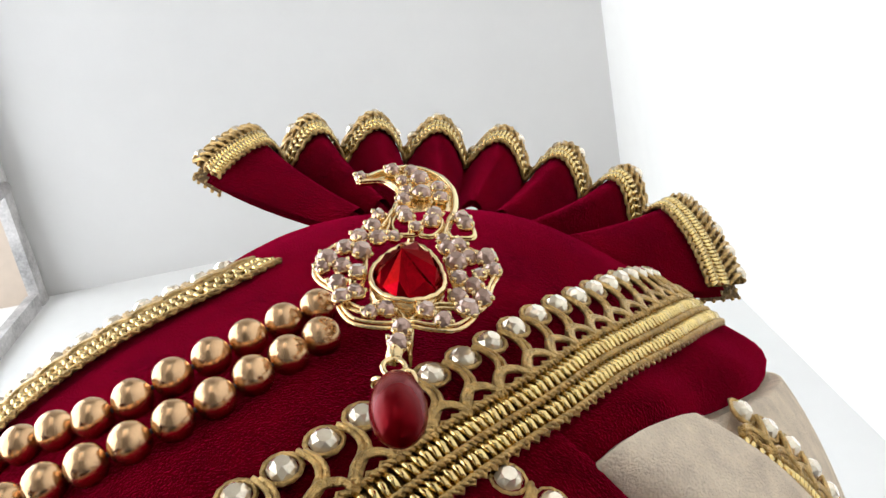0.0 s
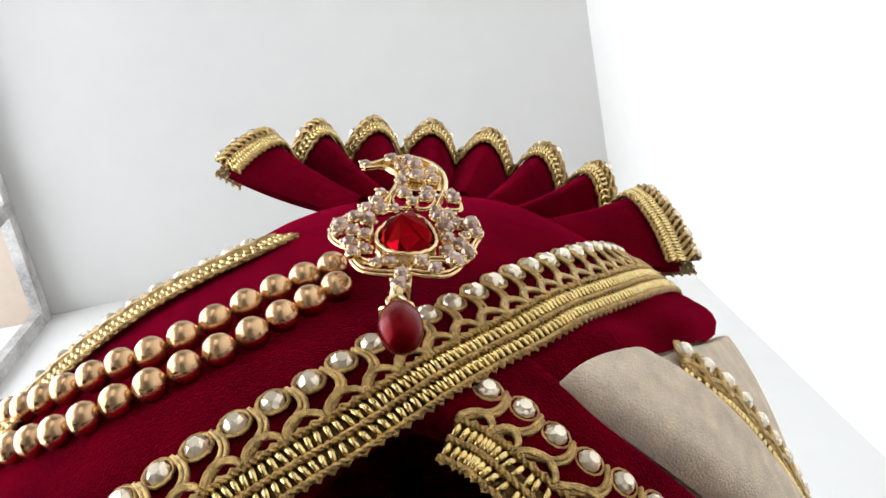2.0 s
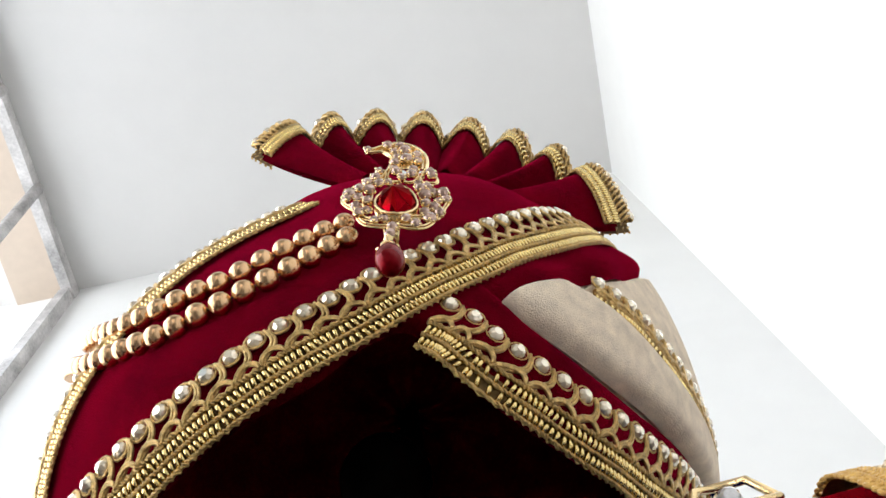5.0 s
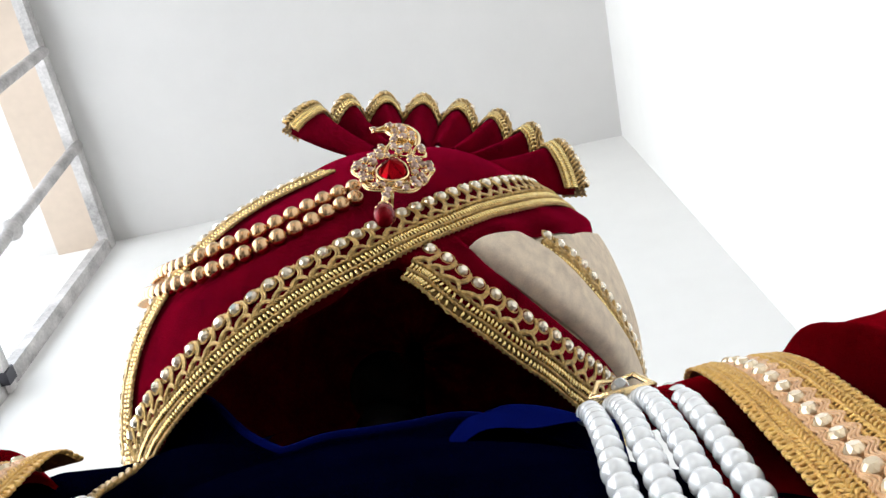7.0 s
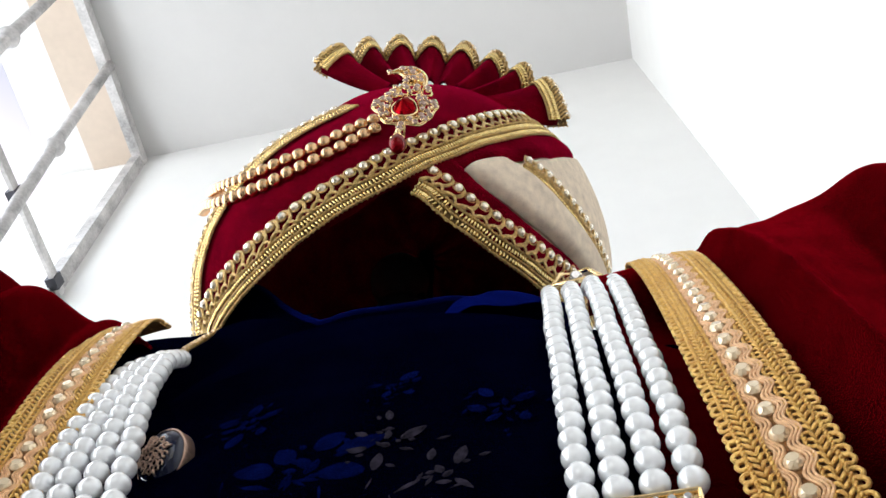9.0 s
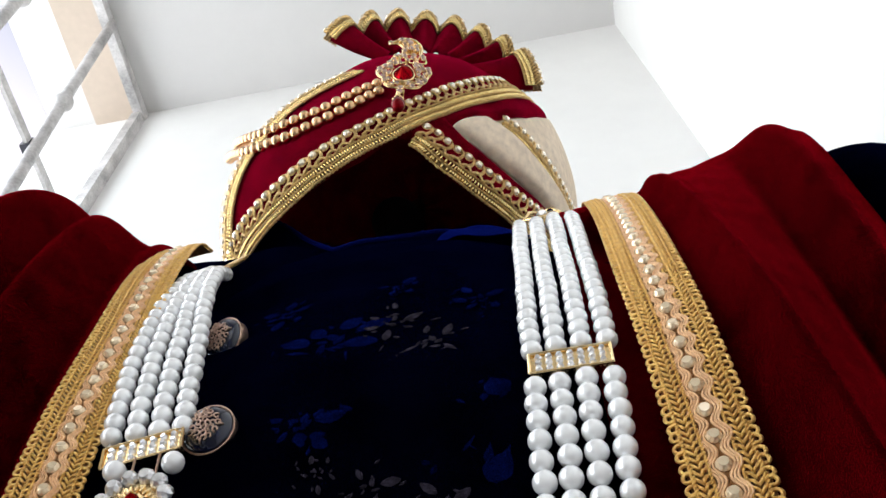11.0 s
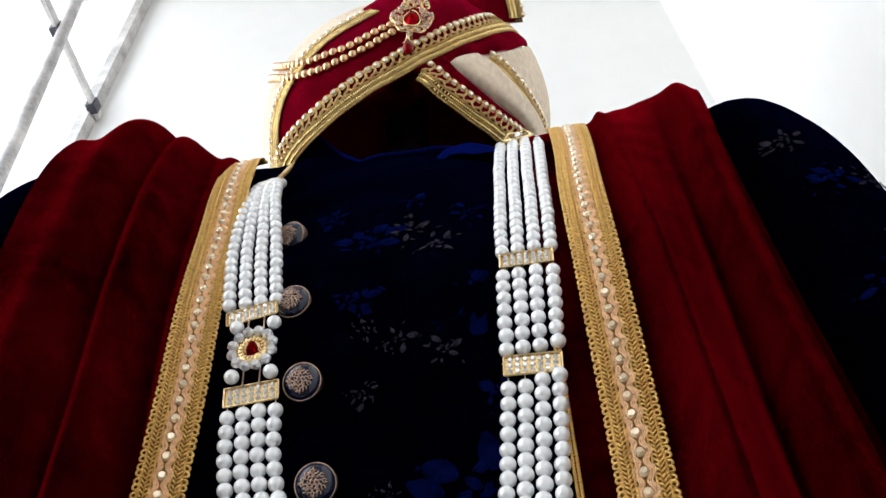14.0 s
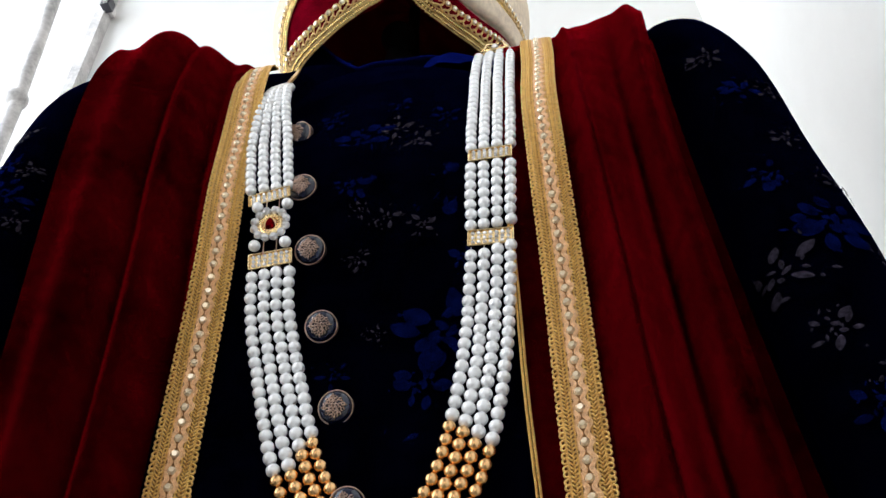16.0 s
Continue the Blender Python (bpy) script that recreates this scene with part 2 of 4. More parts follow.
WIN = (-1.65, -0.006, 0.95, 3.392)
slab("wall_north", (WEST - 0.25, 0, 0), (0.2, 0.2, TOP), M_WALL, "smooth white plastered wall behind the outfit", "wall")
slab("wall_east", (0, SOUTH, 0), (0.2, 0, TOP), M_WALL, "bright white plastered side wall", "wall")
wall_with_openings("wall_west", (WEST - 0.115, SOUTH, 0), (WEST, 0, TOP), [WIN], M_WALL, "white plastered wall with a grilled window", False)
# unseen closing wall; its door-sized opening is made up to go with the fill lamp
wall_with_openings("wall_south", (WEST - 0.13, SOUTH - 0.2, 0), (0.2, SOUTH, TOP), [(-1.1, -0.1, 0.0, 2.4)], M_WALL, "unseen plain white wall with an added opening at the fill lamp", True)
slab("ceiling", (WEST - 0.25, SOUTH - 0.2, TOP), (0.2, 0.2, TOP + 0.15), M_CEIL, "plain off-white painted ceiling", "ceiling")
slab("floor", (WEST - 0.25, SOUTH - 0.2, -0.1), (0.2, 0.2, 0), M_FLOOR, "pale stone floor", "floor")


def build_window():
    w = thing("window_1", ROOM @ Vector((WEST, -0.8, 0.95)), "white-painted iron grille window with worn round bars", "window", kind="structure")
    y0, y1, z0, z1 = WIN
    x = WEST

    def put(name, b, m, label="", smooth=False):
        b.v = [tuple(ROOM @ Vector(p)) for p in b.v]
        return part(name, b, m, w, label, smooth)
    b = Buf()
    b.box((x - 0.061, (y0 + y1) / 2, z1 - 0.004), (0.056, 0, 0), (0, (y1 - y0) / 2, 0), (0, 0, 0.003))
    put("soffit", b, M_REVEAL, "cream plastered soffit")
    # frame bars
    r = 0.019
    for name, o, h in (("frame_head", (x + 0.008, (y0 + y1) / 2, z1 - 0.008), (0.012, (y1 - y0) / 2 + r, r)),
                       ("frame_sill", (x + 0.008, (y0 + y1) / 2, z0 + r), (0.012, (y1 - y0) / 2 + r, r)),
                       ("frame_jamb", (x + 0.008, y1 - 0.006, (z0 + z1) / 2), (0.0115, r, (z1 - z0) / 2 - 2 * r)),
                       ("frame_jamb", (x + 0.008, y0 + r, (z0 + z1) / 2), (0.0115, r, (z1 - z0) / 2 - 2 * r))):
        b = Buf()
        b.box(o, (h[0], 0, 0), (0, h[1], 0), (0, 0, h[2]))
        put(name, b, M_IRON)
    for k in range(7):
        y = -0.240 - 0.222 * k
        if y < y0 + 0.05:
            break
        b = Buf()
        b.tube([(x + 0.045, y + 0.115, z0), (x + 0.045, y + 0.070, 2.1), (x + 0.044, y + 0.055, 2.3), (x + 0.042, y + 0.030, 2.6), (x + 0.04, y + 0.002, 2.9), (x + 0.02, y - 0.02, z1 - 0.01)], 0.0125, 12)
        bar = put("grille_bar", b, M_IRON, "worn round iron bar", True)
        for ky, kz in ((0.004, 2.875), (0.068, 2.13)):
            b = Buf()
            b.add([(p.co.x * 0.021, p.co.y * 0.021, p.co.z * 0.021) for p in BALL.vertices], [tuple(q.vertices) for q in BALL.polygons])
            b.v = [(p[0] + x + 0.042, p[1] + y + ky, p[2] + kz) for p in b.v]
            put("knob", b, M_IRON, "round knob on the bar", True)
    b = Buf()
    b.box((x + 0.028, (y0 + y1) / 2, 2.69), (0.004, 0, 0), (0, (y1 - y0) / 2, 0), (0, 0, 0.012))
    put("cross_bar", b, M_IRON, "flat iron cross bar")
    for y in (-0.035, -0.218, -0.440):
        b = Buf()
        b.box((x + 0.026, y, 2.69), (0.010, 0, 0), (0, 0.012, 0), (0, 0, 0.016))
        put("clamp", b, M_CLAMP, "small black clamp")


BALL = ball_mesh("ball", 1.0, M_IRON, 16, 10)
build_window()

# ---- turban ----
TC = Vector((-0.042, 0.1367, 1.7523))
TR = (0.158, 0.2357, 0.1398)
TM = Matrix(((0.999, 0.0, 0.032), (0.029, 0.42, -0.907), (-0.013, 0.908, 0.42)))
TMI = TM.transposed()


def bump_at(lon, lat):
    return 0.0105 * math.exp(-((lon - 27) / 18) ** 2 - ((lat + 18) / 16) ** 2) + 0.006 * math.exp(-((lon - 58) / 16) ** 2 - ((lat + 18) / 18) ** 2)


def on_turban(lon, lat, lift=0.0):
    """Point and normal of the turban's surface; lon to the wearer's left, lat up, in degrees."""
    a, b = radians(lon), radians(lat)
    u = (math.sin(a) * math.cos(b), math.sin(b), math.cos(a) * math.cos(b))
    n = Vector((u[0] / TR[0], u[1] / TR[1], u[2] / TR[2])).normalized()
    p = Vector((u[0] * TR[0], u[1] * TR[1], u[2] * TR[2])) + n * (lift - 0.0035 + bump_at(lon, lat))
    return TC + TM @ p, TM @ n


def to_turban(p):
    q = TMI @ (Vector(p) - TC)
    u = Vector((q[0] / TR[0], q[1] / TR[1], q[2] / TR[2])).normalized()
    return math.degrees(math.atan2(u[0], u[2])), math.degrees(math.asin(max(-1, min(1, u[1]))))


RIM = [(-180, -36), (-150, -37), (-120, -40), (-93, -49), (-80, -56.6), (-66, -62.6), (-49, -66.6), (-20, -67.6), (3, -65.6), (17, -60), (27, -57.5), (45, -61.6), (67, -61), (86, -55.5), (99, -46.5), (125, -40), (150, -37), (180, -36)]


def rim_lat(lon):
    return float(np.interp(lon, [p[0] for p in RIM], [p[1] for p in RIM]))


FRONT_EDGE = [(38, -52.5), (40.5, -50.6), (44.3, -46.3), (49.2, -41.5), (54.3, -36), (58.3, -29.5), (61.5, -20), (63.5, -8), (67, 6)]


def tuck(lon, lat):
    """How far a fold dips where the front fold lies over it."""
    edge = float(np.interp(lat, [p[1] for p in FRONT_EDGE], [p[0] for p in FRONT_EDGE]))
    k = max(0.0, min(1.0, (edge + 1.6 - lon) / 2.6))
    return -0.016 * k * k * (3 - 2 * k)


def lip(lon, lat):
    """Rounded lip of the front fold where it lies over the cream folds."""
    edge = float(np.interp(lat, [p[1] for p in FRONT_EDGE], [p[0] for p in FRONT_EDGE]))
    return 0.0055 * math.exp(-((edge - lon) / 6) ** 2) * max(0.0, min(1.0, (lon - 35) / 8))


def wrap(name, low, high, lift, bulge, material, parent, label="", nu=110, nv=22, crease=None):
    """A fold of cloth between two curves on the turban."""
    lo, hi = spline(low, nu), spline(high, nu)
    rows = []
    for i in range(nu):
        row = []
        for j in range(nv):
            v = j / (nv - 1)
            ll = lo[i] * (1 - v) + hi[i] * v
            edge = 1 - abs(2 * v - 1) ** 5
            h = lift + bulge * edge - 0.004 * (1 - edge) ** 3
            if crease:
                h += crease(ll[0], ll[1])
            row.append(on_turban(ll[0], ll[1], h)[0])
        rows.append(row)
    b = Buf()
    b.grid(rows)
    return part(name, b, material, parent, label)


class Ribbon:
    """A band laid along a path: at(s, w, h) with s metres along, w across, h above."""

    def __init__(self, pts, normals, turban=False):
        self.p = [Vector(p) for p in pts]
        self.n = [Vector(n) for n in normals]
        self.d = [0.0]
        for a, b in zip(self.p, self.p[1:]):
            self.d.append(self.d[-1] + (b - a).length)
        self.length, self.turban, self.lift = self.d[-1], turban, 0.0

    def base(self, s):
        s = max(0.0, min(self.length, s))
        k = min(int(np.searchsorted(self.d, s, "right")) - 1, len(self.p) - 2)
        f = (s - self.d[k]) / max(1e-9, self.d[k + 1] - self.d[k])
        a, b = max(0, k - 1), min(len(self.p) - 1, k + 2)
        return self.p[k].lerp(self.p[k + 1], f), self.n[k].lerp(self.n[k + 1], f).normalized(), (self.p[b] - self.p[a]).normalized()

    def at(self, s, w=0.0, h=0.0):
        p, n, t = self.base(s)
        q = p + n.cross(t).normalized() * w
        if self.turban:
            q, n = on_turban(*to_turban(q), h + self.lift)
            return q
        return q + n * h

    def axes(self, s):
        p, n, t = self.base(s)
        return n, t


def twisted(buf, rib, w, h, r, pitch, s0=0.0, s1=None, per=7, sides=5):
    """Two-ply cord along a ribbon."""
    s1 = rib.length if s1 is None else s1
    n = max(4, int((s1 - s0) / pitch * per))
    for ph in (0, math.pi):
        pts = []
        for i in range(n + 1):
            s = s0 + (s1 - s0) * i / n
            a = 2 * math.pi * (s / pitch) + ph
            pts.append(rib.at(s, w + r * 0.62 * math.cos(a), h + r * 0.62 * math.sin(a)))
        buf.tube(pts, r * 0.62, sides)


GEM_TRIM = gem_mesh("trim_stone", 0.0030, 0.0021, M_CRYST)


def lace_trim(name, rib, parent, sign=1, width=0.0248, label="", stones=True):
    """Gold lace: row of set stones, crescent cords, two rows of bugles between braids."""
    top = part(name, Buf(), M_THREAD, parent, label or "gold crochet lace edging with champagne stones")
    b = Buf()
    k = width / 0.026
    z1, z2, z3 = sign * 0.0135 * k, sign * 0.0200 * k, sign * 0.0262 * k
    for w in (z1, z2, z3):
        twisted(b, rib, w, 0.0030, 0.00078, 0.0028)
    # picot edge
    s = 0.0
    while s < rib.length - 0.003:
        b.tube([rib.at(s, z3, 0.003), rib.at(s + 0.0012, z3 + sign * 0.0012, 0.0026), rib.at(s + 0.0024, z3, 0.003)], 0.00045, 4)
        b.tube([rib.at(s, z1, 0.0035), rib.at(s + 0.001, z1 - sign * 0.0011, 0.0034), rib.at(s + 0.0024, z1, 0.0035)], 0.0004, 4)
        s += 0.0030
    step = 0.0096 * max(0.85, k)
    n = int((rib.length - 0.004) / step)
    for i in range(n):
        s = 0.003 + i * step
        # setting round the stone
        ring = [rib.at(s + 0.0036 * math.cos(a), 0.0034 * math.sin(a), 0.0022) for a in [2 * math.pi * q / 12 for q in range(12)]]
        b.tube(ring, 0.0006, 4, loop=True)
        # link to the next stone and the crescent down to the braid
        b.tube([rib.at(s + 0.0034, 0, 0.0022), rib.at(s + step - 0.0034, 0, 0.0022)], 0.0007, 5)
        for off in (0.0, 0.0009):
            c = spline([(s + 0.0040, -sign * 0.001), (s + 0.0046, sign * 0.0030), (s + 0.0032, sign * 0.0066), (s - 0.0008, z1 * 0.72), (s - 0.0048, z1)], 11)
            b.tube([rib.at(q[0] + off, q[1] + sign * off, 0.0030) for q in c], 0.0007, 5)
            c = spline([(s - 0.0030, z1), (s - 0.0010, z1 * 0.80), (s + 0.0022, z1 * 0.70), (s + 0.0050, z1 * 0.84), (s + 0.0056, z1)], 9)
            b.tube([rib.at(q[0], q[1] - sign * off, 0.0036) for q in c], 0.0007, 5)
    top.data = mesh_of(name, b, M_THREAD)
    b = Buf()
    s = 0.001
    while s < rib.length - 0.002:
        for a, c in ((z1, z2), (z2, z3)):
            j = 0.0004 * math.sin(s * 9000)
            b.tube([rib.at(s + j, a + sign * 0.0009, 0.0026), rib.at(s, (a + c) / 2, 0.0034), rib.at(s - j, c - sign * 0.0009, 0.0026)], 0.00088, 5)
        s += 0.0020
    net = Buf()
    m_ = max(20, int(rib.length / 0.003))
    net.grid([[rib.at(rib.length * i / m_, z1 + (z3 - z1) * j / 4, 0.0021) for j in range(5)] for i in range(m_ + 1)])
    part("net_ground", net, M_WEAVE, top, "brown gold net ground")
    part("bugle_lace", b, M_SHINE, top, "shiny gold bugle work")
    if stones:
        for i in range(n):
            s = 0.003 + i * step
            nn, t = rib.axes(s)
            m = frame_of(rib.at(s, 0, 0.0022), nn, t) @ pose(0, 0, 0, random.uniform(-9, 9), random.uniform(-9, 9), random.uniform(0, 40))
            piece("stone", GEM_TRIM, top, m)
    return top


def turban_ribbon(ctrl, n=160, lift=0.0):
    pts = spline(ctrl, n)
    pn = [on_turban(q[0], q[1], lift) for q in pts]
    rib = Ribbon([p for p, _ in pn], [q for _, q in pn], True)
    rib.lift = lift
    return rib


TRIM_A = [(-108, -27), (-98, -37), (-87.7, -44.1), (-72, -52), (-60, -56.5), (-45, -59.7), (-28, -60.5), (-15, -59.7), (0, -57.1), (11, -53.3), (24, -45), (31, -38), (37.5, -30.5), (43, -21), (47, -11), (51, 0)]
TRIM_B = [(31, -53), (38, -53.6), (46, -54.8), (53, -55), (67, -53.2), (78, -49.4), (88, -44), (99.6, -33), (108, -24)]
TRIM_C = [(-4, -25.5), (-8, -28), (-14, -30), (-26, -33), (-40, -36), (-54, -38), (-68, -40), (-82, -41), (-96, -38), (-110, -32)]
TRIM_E = [(54.5, -37.4), (58, -36.8), (63, -35.4), (71, -33.7), (80, -30.3), (88, -26.4), (97, -20.5), (108, -12)]


def build_turban():
    t = thing("turban", (-0.03, 0.08, 1.52), "maroon and cream velvet wedding turban with gold lace edging", "turban")
    b = Buf()
    rows = []
    for j in range(28):
        v = j / 27
        row = []
        for i in range(96):
            lon = -180 + 360 * i / 96
            lat = rim_lat(lon) + 2 + (88 - rim_lat(lon)) * v
            row.append(on_turban(lon, lat, -0.001 if lat > rim_lat(lon) + 14 else -0.003)[0])
        rows.append(row)
    b.grid(rows, True)
    part("crown", b, M_CREAM, t, "cream velvet crown")
    b = Buf()
    rows = []
    for j in range(30):
        v = j / 29
        row = []
        for i in range(96):
            lon = -180 + 360 * i / 96
            lat = rim_lat(lon) + 0.5 + (89 - rim_lat(lon)) * v
            row.append(on_turban(lon, lat, -0.0015 if j == 0 else -0.012 - 0.002 * math.sin(lon * 0.2) * v)[0])
        rows.append(row)
    b.grid(rows, True)
    part("lining", b, M_LINING, t, "dark maroon cloth lining")

    def crease(lon, lat):
        d = max(0.0, min(1.0, (lon - 18) / 30))
        return 0.0045 * math.exp(-((lon - 4) / 12) ** 2 - ((lat + 21) / 10) ** 2) + 0.0014 * d * math.sin((lat + 0.35 * lon) * 0.42) * math.exp(-((lat + 30) / 16) ** 2) + lip(lon, lat)
    wrap("under_wrap", [(14, -60.5), (27, -58), (45, -62), (67, -61.5), (86, -56), (99, -47), (112, -37)],
         [(22, -48), (36, -47), (50, -50), (66, -49), (80, -44.5), (92, -36), (106, -24)], 0.0005, 0.002, M_RED, t, "maroon velvet fold")
    wrap("cream_wrap", [(34, -49.4), (45, -50.2), (53, -50.1), (62, -49.2), (72, -46.9), (81, -43), (92, -36.6), (104, -27), (116, -15)],
         [(40, -41.5), (50, -40.5), (60, -38.5), (74, -35.5), (86, -30), (98, -22), (112, -10)], 0.003, 0.005, M_CREAM, t, "cream velvet fold", 200, 40, tuck)
    wrap("back_wrap", [(44, -42), (54, -39.8), (63, -37.5), (74, -34.2), (86, -29), (98, -21), (112, -8)],
         [(48, 0), (58, 4), (68, 8), (78, 10), (88, 14), (100, 18), (114, 24)], 0.002, 0.0035, M_CREAM, t, "cream velvet fold", 160, 30, tuck)
    wrap("main_wrap", [(-112, -33), (-93, -48.5), (-80, -57), (-66, -63), (-49, -67), (-20, -68), (3, -66), (17, -60.5), (30, -55), (40.5, -50.6), (44.3, -46.3), (49.2, -41.5), (54.3, -36), (58.3, -29.5), (61.5, -20), (63.5, -8), (67, 6)],
         [(-112, -30), (-96, -37), (-82, -40), (-68, -39), (-51, -37), (-38, -35), (-25, -31.5), (-14, -27), (-5, -18), (5, -8), (15, 0), (30, 8), (46, 12), (60, 20)],
         0.0, 0.002, M_RED, t, "maroon velvet front fold", 160, 30, crease)
    lace_trim("front_trim", turban_ribbon(TRIM_A, lift=0.0012), t, 1 if SIGN_A else -1)
    lace_trim("lower_trim", turban_ribbon(TRIM_B), t, 1 if SIGN_A else -1)
    lace_trim("rear_trim", turban_ribbon(TRIM_C, lift=0.0015), t, -1 if SIGN_A else 1, 0.021)
    lace_trim("side_trim", turban_ribbon(TRIM_E, lift=0.0035), t, 1 if SIGN_A else -1, 0.020)
    return t


SIGN_A = False
TURBAN = build_turban()

# ---- pleated fan of the turban ----
FB = Vector((0.012, -0.004, 1.735))
FH = Vector((0.947, 0.322, 0.0))
FU = Vector((0.059, -0.175, 0.983))
FN = FH.cross(FU).normalized()


def fan_point(u, r, lift=0.0):
    """u 0..1 from the right end to the left end of the fan, r metres from its root."""
    a0, a1 = 5.0, 148.0
    crest = 8
    ang = a0 + (a1 - a0) * u
    g = min(1.0, max(0.0, (r - 0.035) / 0.065))
    spread = 1 + 0.22 * (1 - g)
    r = r * (1 + 0.02 * max(0.0, 1 - u / 0.1))
    ang = 81.5 + (ang - 81.5) * spread
    ph = (u * 143 + 5 - 27) / 15.2
    wave = 2 * abs(math.cos(math.pi * ph)) ** 0.85 - 1 if 0 <= ph <= 7 else math.cos(2 * math.pi * 0.22 * min(abs(ph), abs(ph - 7)))
    # crests come forward; the end panels bend a little back
    amp = 0.0088 * (0.35 + 0.65 * g)
    back = 0.0
    p = FB + (FH * math.cos(radians(ang)) + FU * math.sin(radians(ang))) * r
    return p + FN * (amp * (wave - 1) + back + lift)


def build_fan():
    t = thing("turban_fan", FB, "pleated maroon velvet fan with gold lace edge on the turban", "turban ornament")
    for name, r0, r1, lift, m in (("cloth", 0.034, 0.092, 0.0, M_RED), ("cloth_back", 0.034, 0.092, -0.0025, M_RED), ("lace_border", 0.0845, 0.1005, 0.0016, M_WEAVE), ("lace_border_back", 0.0845, 0.1005, -0.0040, M_WEAVE)):
        b = Buf()
        n = 9
        b.grid([[fan_point(i / 260, r0 + (r1 - r0) * j / (n - 1), lift) for i in range(261)] for j in range(n)])
        part(name, b, m, t)
    b = Buf()
    for r in (0.0850, 0.0890, 0.0932, 0.0972, 0.1002):
        for side in (0.0022, -0.0046):
            b.tube([fan_point(i / 300, r + 0.0006 * math.sin(i * 1.9), side + 0.0005 * math.cos(i * 1.9)) for i in range(301)], 0.0007, 5)
    shine = Buf()
    for i in range(0, 170):
        shine.tube([fan_point(i / 170, 0.0858, 0.0024), fan_point((i + 0.5) / 170, 0.0885, 0.0030)], 0.0008, 5)
        shine.tube([fan_point((i + 0.4) / 170, 0.0893, 0.0024), fan_point(i / 170, 0.0928, 0.0030)], 0.0008, 5)
        if i % 2:
            b.tube([fan_point((i - 1) / 170, 0.0935, 0.0024), fan_point((i - 0.2) / 170, 0.0965, 0.0034), fan_point((i + 1) / 170, 0.0998, 0.0024)], 0.0008, 5)
    part("bugle_lace", shine, M_SHINE, t, "shiny gold bugle work")
    lace = part("lace_edge", b, M_THREAD, t, "gold thread lace along the edge")
    for i in range(30):
        u = (i + 0.5) / 30
        p = fan_point(u, 0.1005, 0.0008)
        out = (p - FB).normalized()
        piece("stone", GEM_TRIM, lace, frame_of(p, (out + FN).normalized(), FH))


build_fan()

# ---- gold bead strands ----
BEAD = ball_mesh("bead", 0.0043, M_BEAD, 20, 12)


def build_bead_strands():
    t = thing("bead_string", on_turban(8, -42)[0], "double string of antique gold beads draped over the turban", "bead string")
    up = [(9.5, -39.5), (3.6, -42), (-0.5, -43.6), (-4.6, -45), (-9, -46), (-13, -46.7), (-18.8, -46), (-28, -44), (-36, -40), (-43, -32), (-47, -24), (-50, -15)]
    lo = [(10.5, -43.2), (5.5, -46), (1.3, -48), (-3, -49.6), (-8, -50.4), (-12.5, -51), (-18, -51), (-28, -50), (-37, -46.2), (-45, -40), (-50, -31), (-54, -22)]
    for ctrl in (up, lo):
        pts = [on_turban(q[0], q[1], 0.0048)[0] for q in spline(ctrl, 200)]
        b = Buf()
        b.tube(pts, 0.0006, 5)
        cord = part("cord", b, M_BLACK, t, "thin dark thread")
        for p, tg in along(pts, 0.0088, 0.003):
            piece("bead", BEAD, cord, frame_of(p, tg, (0.3, -0.5, 0.8)) @ pose(0, 0, 0, 0, 0, random.uniform(0, 360)))


build_bead_strands()

# ---- brooch ----
BO = Vector((-0.0003, -0.0285, 1.6505))
BH = Vector((0.9652, 0.2616, 0.0))
BU = Vector((0.0321, -0.1186, 0.9924))
BN = BH.cross(BU).normalized()
if BN.y > 0:
    BN = -BN


def on_brooch(x, y, h=0.0):
    """Millimetres in the brooch's plane."""
    return BO + BH * (x * 0.93 / 1000) + BU * (y / 1000) + BN * (h / 1000)


